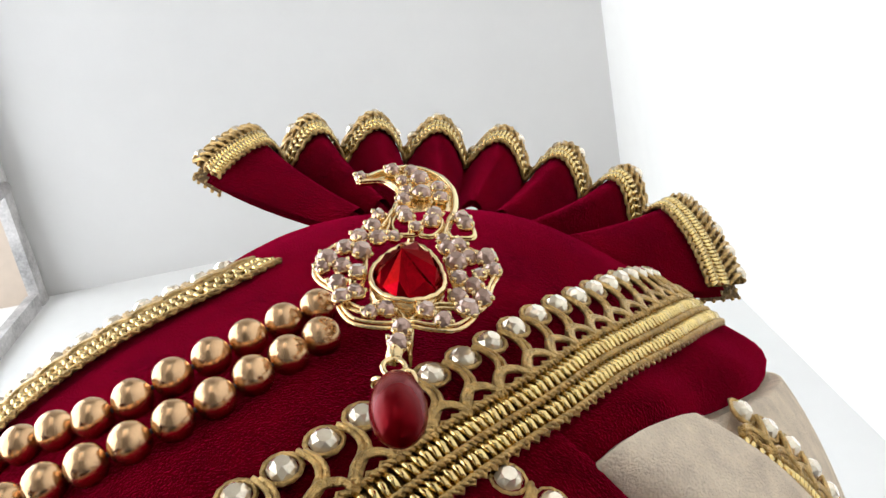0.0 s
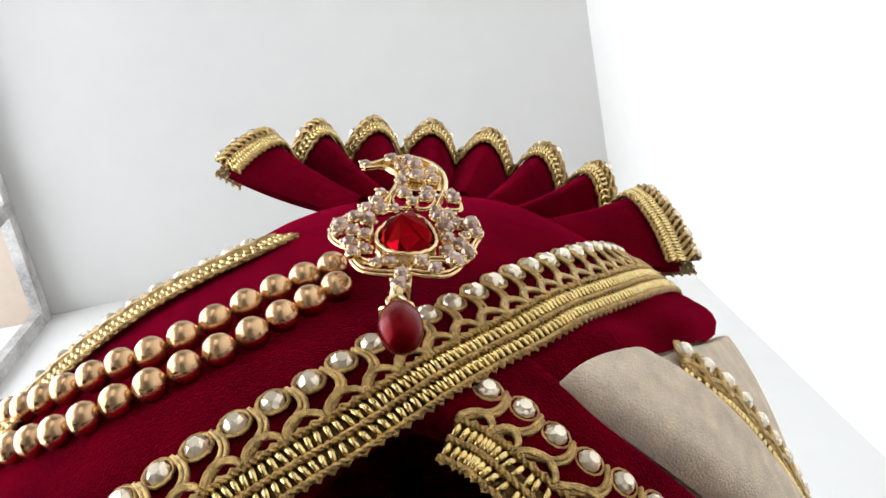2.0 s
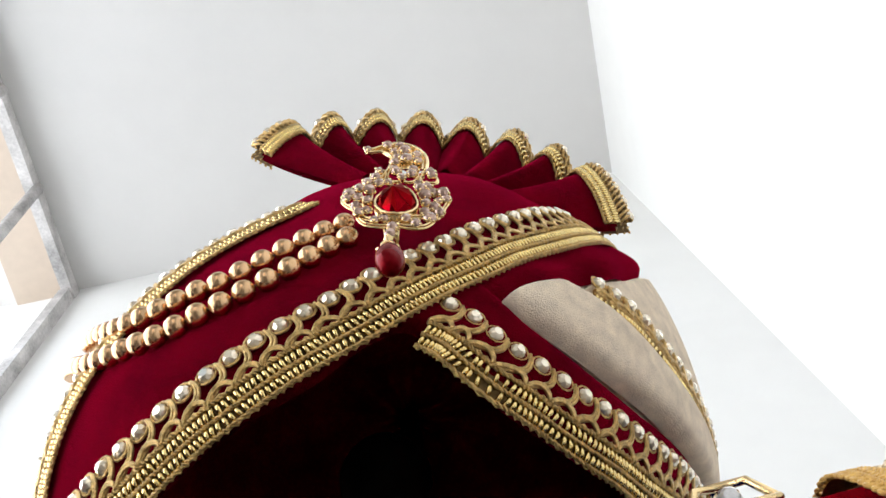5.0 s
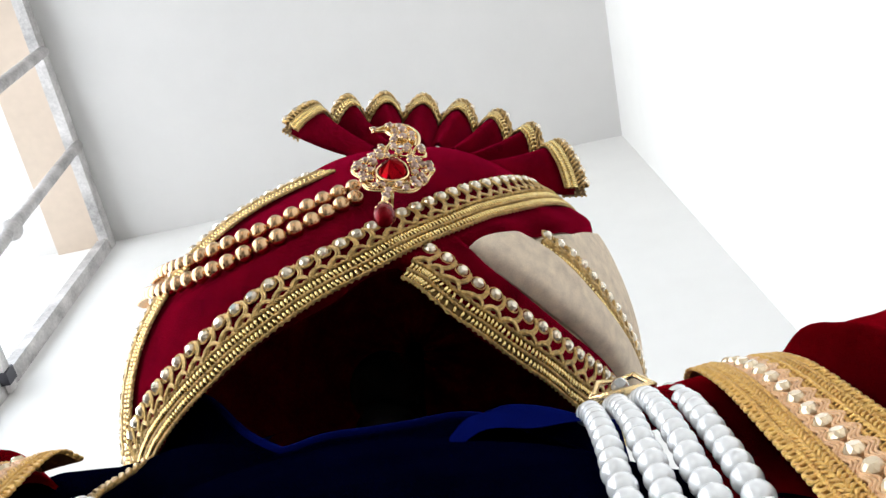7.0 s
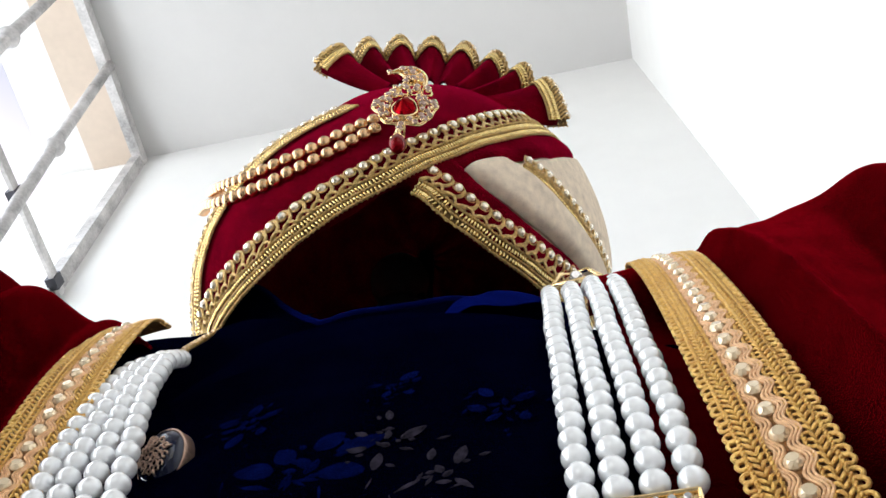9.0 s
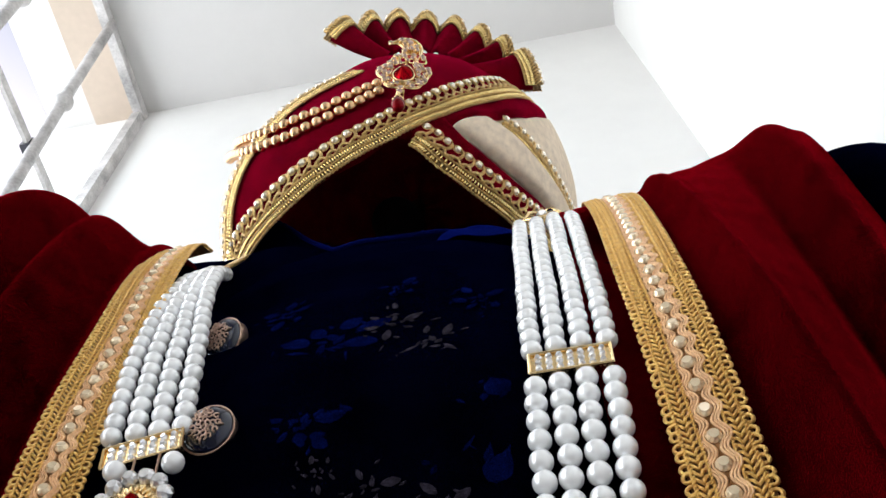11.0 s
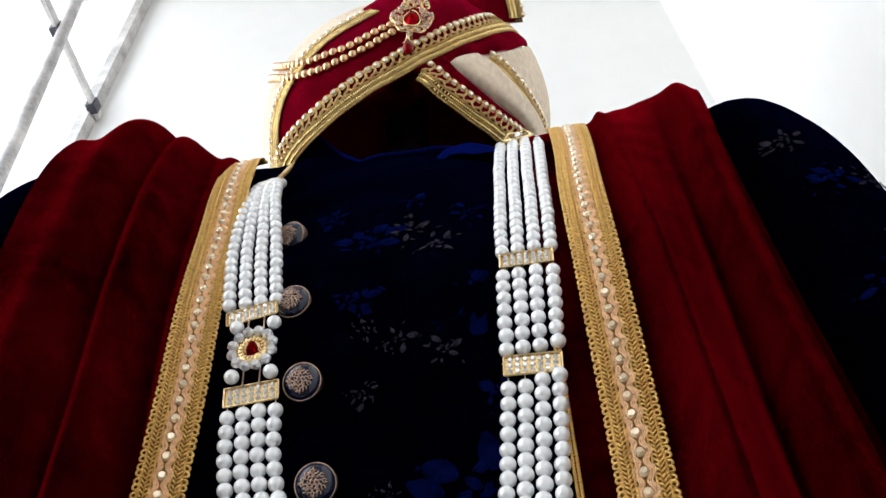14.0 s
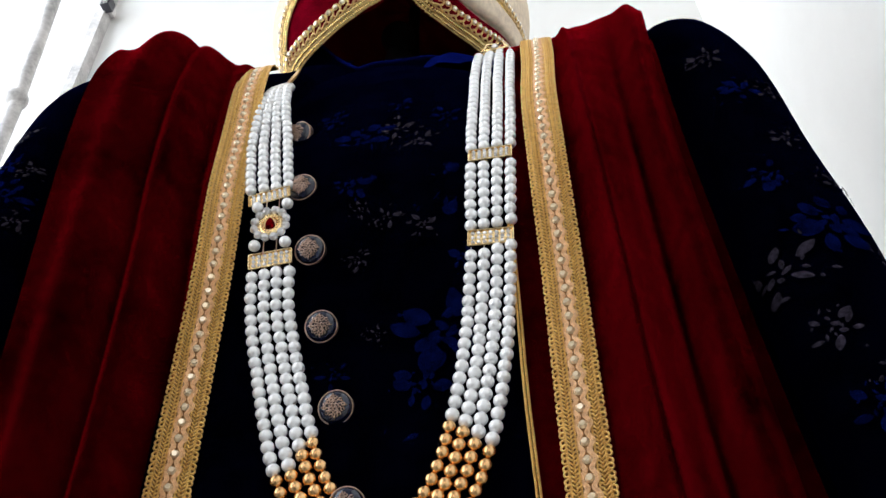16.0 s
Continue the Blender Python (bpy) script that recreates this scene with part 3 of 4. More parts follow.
def build_brooch():
    t = thing("brooch", BO, "gold paisley brooch with smoky stones and a pear-shaped ruby", "brooch")
    # paisley outline with rim and pierced plate
    outer = spline([(-10.5, 52.5), (-6, 58), (0, 62.5), (6, 63.5), (12, 58.5), (15.5, 49), (15.2, 38), (12.5, 27), (10.5, 20)], 60)
    inner = spline([(-10.5, 52.5), (-5, 53.5), (-1, 51), (0.6, 45), (-0.6, 37), (-3.4, 29), (-6.5, 20)], 60)
    b = Buf()
    for c in (outer, inner):
        b.tube([on_brooch(q[0], q[1], 1.2) for q in c], 0.0010, 7)
        b.tube([on_brooch(q[0] * 0.985, q[1] * 0.985, 2.0) for q in c], 0.0005, 5)
    part("paisley_rim", b, M_GOLD, t)
    b = Buf()
    b.grid([[on_brooch(*(o * (1 - v / 8) + i * (v / 8)), 0.5 + 0.9 * math.sin(math.pi * v / 8)) for v in range(9)] for o, i in zip(outer[:46], inner[:46])])
    part("plate", b, M_GOLD, t)
    # setting of the large stone
    pear = [(0.2 + 7.6 * math.sin(a) * (1 - 0.28 * math.cos(a)) + 1.6 * max(0, math.cos(a)), -0.5 + 12.2 * math.cos(a)) for a in [2 * math.pi * k / 40 for k in range(40)]]
    b = Buf()
    b.tube([on_brooch(x * 1.05, y * 1.04, 3.2 + 0.25 * (k % 2)) for k, (x, y) in enumerate(pear)], 0.00065, 7, loop=True)
    b.grid([[on_brooch(x * f, y * f, h) for x, y in pear] for f, h in ((1.09, -1.0), (1.07, 2.6), (1.0, 3.3))], True)
    part("bezel", b, M_GOLD, t)
    b = Buf()
    n = 16
    ring = [pear[int(k * 40 / n)] for k in range(n)]
    b.v = [tuple(on_brooch(x, y, 3.0)) for x, y in ring] + [tuple(on_brooch(x * (0.80 if k % 2 else 0.90), y * (0.80 if k % 2 else 0.90), 5.8 if k % 2 else 3.6)) for k, (x, y) in enumerate(ring)] + [tuple(on_brooch(-1.4, -2.0, 9.4))]
    for k in range(n):
        q = (k + 1) % n
        b.f += [(k, q, n + q), (k, n + q, n + k), (n + k, n + q, 2 * n)]
    part("ruby", b, M_RUBY, t, "faceted deep red glass stone", False)
    # small stones in their cups
    stone = {r: (gem_mesh("small_stone", r * 1.15 / 1000, r / 1150, M_SMOKE, 8), ) for r in (1.5, 1.9, 2.3)}
    cup = {}
    for r in (1.5, 1.9, 2.3):
        cb = Buf()
        cb.grid([[(rr * math.cos(2 * math.pi * k / 12) / 1000, rr * math.sin(2 * math.pi * k / 12) / 1000, z / 1000) for k in range(12)] for rr, z in ((r * 0.4, -1.6), (r * 1.0, -1.2), (r * 1.16, -0.1), (r * 1.08, 0.1), (r * 0.9, 0.0))], True)
        for k in range(4):
            a = 2 * math.pi * (k + 0.5) / 4
            cb.add([(r * 1.05 * math.cos(a) / 1000 + dx * 0.0004, r * 1.05 * math.sin(a) / 1000 + dy * 0.0004, dz * 0.001) for dz in (0.2, 1.0) for dx, dy in ((-1, -1), (1, -1), (1, 1), (-1, 1))],
                   [(0, 1, 5, 4), (1, 2, 6, 5), (2, 3, 7, 6), (3, 0, 4, 7), (4, 5, 6, 7)])
        cup[r] = mesh_of("cup", cb, M_GOLD)
    spots = [(-10, 53.5, 1.5), (-1, 57.5, 1.9), (4.5, 59, 1.9), (6.5, 52, 2.3), (1.5, 50.5, 1.5), (11.5, 48, 1.9), (2.5, 45, 1.5), (6.5, 43, 2.3), (11.5, 40.5, 1.9), (1.5, 40, 1.9),
             (1, 32.5, 1.9), (1.5, 28, 1.9), (9, 31, 1.9), (8, 26, 1.9), (3.5, 22, 1.5), (-5.5, 29, 1.5), (-7, 24, 1.9), (16, 29, 1.9), (16.5, 24.5, 1.9),
             (-10.5, 17, 1.9), (-6, 16, 1.9), (-2, 18, 1.5), (-14, 11.5, 1.9), (-10, 11, 2.3), (-18, 6, 2.3), (-19, 1, 1.5), (-14.5, 3, 1.9), (-11, -1, 1.9), (-15.5, -4, 1.9), (-11.5, -8, 1.9), (-14.5, -11, 1.9),
             (10, 17, 1.5), (13.5, 14, 1.9), (10.5, 11, 1.9), (15.5, 8.5, 1.9), (12, 4.5, 2.3), (19.5, 7, 2.3), (20.5, 2.5, 1.9), (17, 0, 1.5), (12, -2, 1.9), (15, -5, 1.9), (16.5, -10, 1.9), (11, -9.5, 1.9), (12.5, -14.5, 2.3),
             (-8.5, -16.5, 1.5), (-5, -15, 1.9), (3.5, -15.5, 1.9), (7, -18.5, 1.9), (-2, -22, 1.9), (-3, -27, 1.9)]
    for x, y, r in spots:
        tilt = pose(0, 0, 0, random.uniform(-14, 14), random.uniform(-14, 14), random.uniform(0, 45))
        m = frame_of(on_brooch(x, y, 2.4 + random.uniform(-0.5, 0.7)), BN, BU) @ tilt
        c = piece("setting", cup[r], t, m)
        piece("stone", stone[r][0], c, m)
    # wire leaves under and round the settings
    b = Buf()
    leaves = [[(-1, -19), (-6, -20), (-12.5, -18), (-15, -11), (-9, -15), (-3, -14)], [(0, -19), (5, -20.5), (10.5, -20), (14.5, -14), (9, -12), (4, -13)],
              [(-9, 12), (-15, 16), (-20, 9), (-20.5, 0), (-15, -6), (-10, -3)], [(10, 16), (17, 14), (22.5, 6), (20, -2), (15.5, -13), (11, -4)],
              [(-6, 19), (-10, 22), (-7.5, 30), (-3, 32), (-3.5, 24)], [(13, 20), (18.5, 21), (18, 30), (14, 33), (12, 25)], [(-1.5, 21), (-2, 28), (1, 35), (4, 29), (4, 22)], [(5, 21), (6, 29), (10, 34), (11, 27), (8, 21)]]
    for q in leaves:
        c = spline(q + [q[0]], 30)
        b.tube([on_brooch(p[0], p[1], 1.0) for p in c], 0.0005, 6)
        b.tube([on_brooch(p[0] * 0.97, p[1] * 0.97, 1.8) for p in c], 0.0004, 5)
    b.tube([on_brooch(-1.5, -20, 1), on_brooch(-3, -25, 1.2), on_brooch(-4, -31, 1.0)], 0.0016, 8)
    part("wire_leaves", b, M_GOLD, t)
    # back of the brooch, resting on the velvet
    for x, y in ((-12, 6), (13, 6), (3, 28), (0, -18)):
        b = Buf()
        b.tube([on_brooch(x, y, 1), on_brooch(x, y, -9)], 0.0009, 6)
        part("pin", b, M_GOLD, t)
    # ring and drop
    b = Buf()
    for cx, cy, r, flat in ((-4, -34.5, 2.2, 1.3), (-4.2, -39.2, 4.0, 0.45)):
        b.tube([on_brooch(cx + r * math.cos(a), cy + r * flat * math.sin(a), 1.5 + (1.6 * math.sin(2 * a) if flat < 0.6 else 0)) for a in [2 * math.pi * k / 22 for k in range(22)]], 0.0006, 6, loop=True)
    part("jump_ring", b, M_GOLD, t)
    b = Buf()
    prof = [(0.05, 0), (1.7, 0.4), (3.2, 2.4), (4.4, 6.6), (4.9, 11.0), (4.3, 15.2), (2.7, 18.2), (0.05, 19.4)]
    base = on_brooch(-4.0, -40.5, 3.0)
    rows = []
    for q in spline(prof, 26):
        rows.append([base + Vector((q[0] / 1000 * math.cos(2 * math.pi * k / 24), q[0] / 1000 * math.sin(2 * math.pi * k / 24), -q[1] / 1000)) for k in range(24)])
    b.grid(rows, True)
    part("drop", b, M_DROP, t, "frosted deep red glass drop")


build_brooch()


# ---- outfit: coat on its stand ----
FRONT_Z = [0.4, 0.9, 1.10, 1.165, 1.22, 1.29, 1.38, 1.45, 1.49, 1.52, 1.56]
FRONT_Y = [0.0, 0.0, 0.0, -0.001, -0.014, -0.021, -0.012, 0.0, 0.012, 0.026, 0.05]
COLLAR = 0.0048


def front(z):
    return float(np.interp(z, FRONT_Z, FRONT_Y))


# rings of the coat: z, centre x, half width, back y
RINGS = [(0.42, -0.02, 0.26, 0.20), (0.75, -0.02, 0.262, 0.20), (1.0, -0.02, 0.252, 0.20), (1.12, -0.02, 0.25, 0.20), (1.22, -0.02, 0.24, 0.205), (1.30, -0.02, 0.226, 0.21),
         (1.36, -0.02, 0.215, 0.21), (1.40, -0.02, 0.208, 0.205), (1.43, -0.022, 0.192, 0.20), (1.455, -0.040, 0.185, 0.195), (1.475, -0.044, 0.162, 0.19), (1.495, -0.044, 0.142, 0.185), (1.515, -0.060, 0.134, 0.18), (1.535, -0.048, 0.120, 0.178)]


def ring_at(z):
    return [float(np.interp(z, [r[0] for r in RINGS], [r[k] for r in RINGS])) for k in (1, 2, 3)]


def power_at(z):
    return float(np.interp(z, (1.12, 1.22, 1.32, 1.40), (4.2, 3.2, 2.6, 2.0)))


def coat_front(x, z):
    power = power_at(z)
    cx, hw, back = ring_at(z)
    fy = front(z) + COLLAR
    d = min(1.0, abs((x - cx) / hw))
    half = (back - fy) / 2
    return fy + half - half * (1 - d ** power) ** (1 / power)


RIGHT_ARM = [(0.212, 0.050, 1.432), (0.234, 0.030, 1.424), (0.247, 0.018, 1.36), (0.255, 0.012, 1.25), (0.262, 0.009, 1.13), (0.269, 0.007, 0.98), (0.276, 0.005, 0.80), (0.280, 0.004, 0.68)]
LEFT_ARM = [(-0.240, 0.06, 1.495), (-0.268, 0.022, 1.482), (-0.294, -0.012, 1.428), (-0.310, -0.027, 1.30), (-0.319, -0.038, 1.13), (-0.327, -0.04, 0.98), (-0.332, -0.04, 0.80), (-0.336, -0.04, 0.68)]


def build_coat():
    t = thing("coat", (-0.02, 0.1, 0.42), "long navy velvet wedding coat with burnt-out floral pattern", "coat")
    b = Buf()
    rows = []
    zs = sorted({*[r[0] for r in RINGS], *[0.42 + 0.02 * k for k in range(56)]})
    for z in zs:
        cx, hw, back = ring_at(z)
        fy = front(z) + COLLAR
        half, mid = (back - fy) / 2, (back + fy) / 2
        row = []
        for k in range(120):
            a = 2 * math.pi * k / 120
            c, s_ = math.cos(a), math.sin(a)
            e = 2 / (power_at(z) if s_ < 0 else 2.2)
            x = cx + hw * math.copysign(abs(c) ** e, c)
            y = mid + half * math.copysign(abs(s_) ** e, s_)
            y += 0.0016 * math.sin(9 * x + 23 * z) * (1 if z < 1.45 else 0)
            row.append((x, y, z))
        rows.append(row)
    # rolled top edge, a little wavy, then down inside
    def rim(inset, dz):
        out = []
        for x, y, z in rows[-1 if len(rows) == len(zs) else len(zs) - 1]:
            f = max(0.0, min(1.0, (y - 0.04) / 0.13))
            wavy = 0.006 * math.sin(38 * x + 1.0) + 0.004 * math.sin(90 * x)
            px, py = -0.048 + (x + 0.048) * (1 - inset), 0.105 + (y - 0.105) * (1 - inset)
            out.append((px, py, z + dz + 0.045 * f + wavy * (1 - f) - 0.022 * max(0, (x + 0.02) / 0.1) * (1 - f) + 0.105 * max(0.0, min(1.0, (-0.065 - x) / 0.075)) * (1 - 0.6 * f)))
        return out
    rows.append(rim(0.0, 0.004))
    rows.append(rim(0.03, 0.010))
    rows.append(rim(0.07, 0.009))
    b.grid(rows, True)
    part("body", b, M_NAVY, t, "navy velvet body with floral pattern")
    b = Buf()
    b.grid([rim(0.065, 0.009), rim(0.09, 0.0), rim(0.10, -0.03), rim(0.12, -0.09)], True)
    part("collar_lining", b, M_NAVYIN, t, "blue velvet inside of the collar")
    # rolled edge and turned-out flap of the collar
    b = Buf()
    b.tube(rim(0.03, 0.0105), 0.0022, 8, loop=True)
    part("collar_edge", b, M_NAVYIN, t, "rolled blue velvet collar edge")
    low = spline([(-0.004, 0.036, 1.503), (0.018, 0.036, 1.513), (0.045, 0.043, 1.519), (0.074, 0.060, 1.528)], 24)
    high = spline([(0.004, 0.050, 1.530), (0.020, 0.056, 1.560), (0.040, 0.066, 1.566), (0.076, 0.088, 1.574)], 24)
    b = Buf()
    b.grid([[tuple(l * (1 - v / 10) + h * (v / 10) + np.array([0, -0.004 * math.sin(math.pi * v / 10) + 0.0015 * math.sin(k * 0.6 + v * 0.4), 0])) for v in range(11)] for k, (l, h) in enumerate(zip(low, high))])
    b.grid([[tuple(h * (1 - v / 4) + (h + np.array([0, 0.020, -0.020])) * (v / 4)) for v in range(5)] for h in high])
    part("collar_flap", b, M_NAVYIN, t, "turned-out blue velvet collar flap")
    # cloth of the shoulder beside the collar
    prof = [(1.42, 0.010), (1.46, 0.018), (1.50, 0.027), (1.53, 0.033), (1.555, 0.040), (1.58, 0.055)]
    b = Buf()
    b.grid([[(-0.215 + 0.140 * k / 12, q[1] + 0.006 * (k / 12) ** 2 + 0.002 * math.sin(k * 1.3 + 40 * q[0]), q[0] + 0.004 + 0.012 * (k / 12) ** 2 - 0.02 * (k / 12 - 0.4) ** 2) for k in range(13)] for q in spline(prof, 24)])
    part("shoulder", b, M_NAVY, t, "blue velvet shoulder of the coat")
    # sleeves
    b = Buf()
    b.tube([Vector(q) for q in spline([(0.13, 0.08, 1.472), (0.175, 0.058, 1.452), (0.208, 0.045, 1.425), (0.226, 0.04, 1.37), (0.230, 0.04, 1.2), (0.232, 0.04, 0.9), (0.232, 0.04, 0.7)], 60)], 0.033, 28)
    part("armhole_side", b, M_NAVY, t, "dark navy velvet side of the coat")
    for name, path, r0 in (("sleeve", RIGHT_ARM, 0.045), ("sleeve", LEFT_ARM, 0.050)):
        pts = [Vector(q) for q in spline(path, 70)]
        b = Buf()
        b.tube(pts, lambda f: r0 * (0.55 + 0.45 * min(1, f / 0.16) ** 0.5) * (1 + 0.025 * math.sin(26 * f)) * (1 - 0.08 * f), 36)
        part(name, b, M_NAVY, t, "navy velvet sleeve with faded flowers")
    return t


COAT = build_coat()


def petal(buf, put, cx, cy, ang, length, width, n=7):
    """One leaf-shaped petal with a raised middle."""
    rows = []
    for i in range(n):
        f = i / (n - 1)
        w = width * math.sin(math.pi * (0.06 + 0.9 * f)) ** 0.8
        row = []
        for k in (-1, -0.5, 0, 0.5, 1):
            x, y = f * length, k * w / 2
            row.append(put(cx + x * math.cos(ang) - y * math.sin(ang), cy + x * math.sin(ang) + y * math.cos(ang), 0.0004 * (1 - abs(k))))
        rows.append(row)
    buf.grid(rows)


def motif(put, cx, cy, size, petals, seed, material, parent, core=True):
    rnd = random.Random(seed)
    b = Buf()
    a0 = rnd.uniform(0, 6)
    for k in range(petals):
        a = a0 + 2 * math.pi * k / petals + rnd.uniform(-0.25, 0.25)
        L = size * rnd.uniform(0.35, 0.75) * (0.75 if material == M_MOTIFG else 1.0)
        r = size * rnd.uniform(0.25, 0.6)
        petal(b, put, cx + r * math.cos(a), cy + r * math.sin(a), a + rnd.uniform(-0.9, 0.9), L, L * rnd.uniform(0.45, 0.85) * (0.75 if material == M_MOTIFG else 1.0))
        petal(b, put, cx + 0.3 * r * math.cos(a), cy + 0.3 * r * math.sin(a), a + rnd.uniform(0.8, 1.8), L * 0.5, L * rnd.uniform(0.2, 0.35))
    if core:
        for k in range(9):
            a, q = rnd.uniform(0, 6.3), size * rnd.uniform(0.2, 1.2)
            petal(b, put, cx + q * math.cos(a), cy + q * math.sin(a), rnd.uniform(0, 6.3), size * rnd.uniform(0.1, 0.28), size * 0.1, 4)
    part("flower_motif", b, material, parent, "faded grey flower" if material == M_MOTIFG else "royal blue flower")


def on_coat(x, z, h=0.0):
    return Vector((x, coat_front(x, z) - 0.0009 - h, z))


rnd0 = random.Random(4)
for cx, cz, size, n, g in ((-0.014, 1.363, 0.020, 5, 1), (0.006, 1.335, 0.020, 5, 1), (-0.042, 1.352, 0.026, 9, 0), (-0.040, 1.262, 0.011, 5, 1), (-0.02, 1.25, 0.014, 4, 1), (0.006, 1.236, 0.016, 5, 1),
                           (-0.043, 1.214, 0.011, 6, 1), (0.03, 1.27, 0.026, 8, 0), (0.016, 1.14, 0.034, 10, 0), (-0.002, 1.10, 0.018, 6, 0), (-0.05, 1.29, 0.018, 6, 0), (0.03, 1.37, 0.016, 5, 0),
                           (-0.01, 1.40, 0.012, 5, 0), (-0.03, 1.15, 0.010, 5, 1), (0.035, 1.20, 0.013, 5, 0), (-0.02, 1.05, 0.02, 7, 0), (-0.06, 1.12, 0.012, 5, 0), (0.025, 1.06, 0.014, 6, 1), (-0.07, 1.40, 0.016, 6, 0), (-0.035, 1.305, 0.014, 6, 0)):
    motif(on_coat, cx, cz, size, n, int(cx * 9000 + cz * 700), M_MOTIFG if g else M_MOTIFB, COAT)


def on_sleeve(path, r0):
    pts = [Vector(q) for q in spline(path, 70)]

    def put(x, z, h=0.0):
        c = min(pts, key=lambda p: abs(p.z - z))
        r = r0 * 0.975
        d = max(-0.95, min(0.95, (x - c.x) / r))
        return Vector((c.x + d * r, c.y - r * math.sqrt(1 - d * d) - 0.0026 - h, z))
    return put


SR = on_sleeve(RIGHT_ARM[2:7], 0.045)
SL = on_sleeve(LEFT_ARM[2:6], 0.050)
for put, cx, cz, size, n, g in ((SR, 0.231, 1.12, 0.028, 5, 1), (SR, 0.249, 1.065, 0.018, 6, 1), (SR, 0.271, 1.145, 0.026, 9, 0), (SR, 0.241, 1.350, 0.017, 6, 1), (SR, 0.276, 1.30, 0.014, 5, 1), (SR, 0.269, 1.235, 0.012, 5, 1), (SR, 0.291, 1.19, 0.014, 5, 1),
                                (SR, 0.256, 1.01, 0.018, 6, 0), (SR, 0.246, 1.20, 0.016, 6, 0), (SR, 0.253, 1.30, 0.016, 6, 0), (SR, 0.296, 1.12, 0.012, 5, 1), (SR, 0.266, 1.03, 0.014, 5, 1), (SL, -0.293, 1.31, 0.014, 5, 1), (SL, -0.315, 1.32, 0.015, 7, 0), (SL, -0.303, 1.28, 0.020, 7, 0), (SL, -0.289, 1.25, 0.014, 5, 1), (SL, -0.328, 1.22, 0.016, 5, 1), (SL, -0.318, 1.37, 0.015, 6, 1)):
    motif(put, cx, cz, size, n, int(cx * 7000 + cz * 900), M_MOTIFG if g else M_MOTIFB, COAT)


def build_stand():
    t = thing("dress_stand", (-0.03, 0.11, 0), "black dress stand with a round knob inside the turban", "dress stand")
    b = Buf()
    b.tube([(-0.03, 0.11, 0.02), (-0.03, 0.11, 1.66)], 0.012, 14)
    part("pole", b, M_BLACK, t)
    b = Buf()
    prof = [(0.001, 0.0), (0.17, 0.0), (0.17, 0.012), (0.15, 0.02), (0.02, 0.028), (0.001, 0.028)]
    b.grid([[(-0.03 + r * math.cos(2 * math.pi * k / 40), 0.11 + r * math.sin(2 * math.pi * k / 40), z) for k in range(40)] for r, z in prof], True)
    part("base_plate", b, M_BLACK, t)
    b = Buf()
    prof = spline([(0.012, 1.62), (0.016, 1.635), (0.011, 1.65), (0.019, 1.668), (0.020, 1.682), (0.012, 1.696), (0.001, 1.70)], 20)
    b.grid([[(-0.036 + r * math.cos(2 * math.pi * k / 20), 0.10 + r * math.sin(2 * math.pi * k / 20), z) for k in range(20)] for r, z in prof], True)
    part("knob", b, M_BLACK, t, "turned black knob")
    b = Buf()
    b.tube([(-0.03, 0.11, 1.62), (-0.03, 0.15, 1.70), (-0.04, 0.20, 1.83), (-0.04, 0.22, 1.94)], 0.008, 10)
    part("crown_support", b, M_BLACK, t)
    b = Buf()
    b.tube([(-0.215, 0.10, 1.385), (-0.13, 0.105, 1.445), (-0.03, 0.11, 1.47), (0.07, 0.105, 1.435), (0.165, 0.10, 1.375)], 0.013, 12)
    part("shoulder_bar", b, M_BLACK, t)


build_stand()

# ---- shawl ----


def drape(name, inner, outer, parent, material, label, folds, nu=84, nv=150, thick=0.003):
    """Cloth between two paths (x, y, z) that run from behind the shoulder down the front."""
    a, c = spline(inner, nv), spline(outer, nv)
    rows, back = [], []
    for i in range(nv):
        row, row2 = [], []
        for j in range(nu):
            f = j / (nu - 1)
            p = a[i] * (1 - f) + c[i] * f
            p[1] = a[i][1] + (c[i][1] - a[i][1]) * f ** 1.2
            q = i / (nv - 1)
            d, dz = folds(f, q)
            p = p + np.array([0, -d, dz])
            row.append(tuple(p))
            row2.append((p[0], p[1] + thick, p[2] - thick * 0.5))
        rows.append(row)
        back.append(row2)
    b = Buf()
    b.grid(rows)
    b.grid([r[::-1] for r in back])
    # close the side edges
    for j in (0, nu - 1):
        b.grid([[rows[i][j] for i in range(nv)], [back[i][j] for i in range(nv)]])
    return part(name, b, material, parent, label)


def soft(x, c, w):
    return math.exp(-((x - c) / w) ** 2)


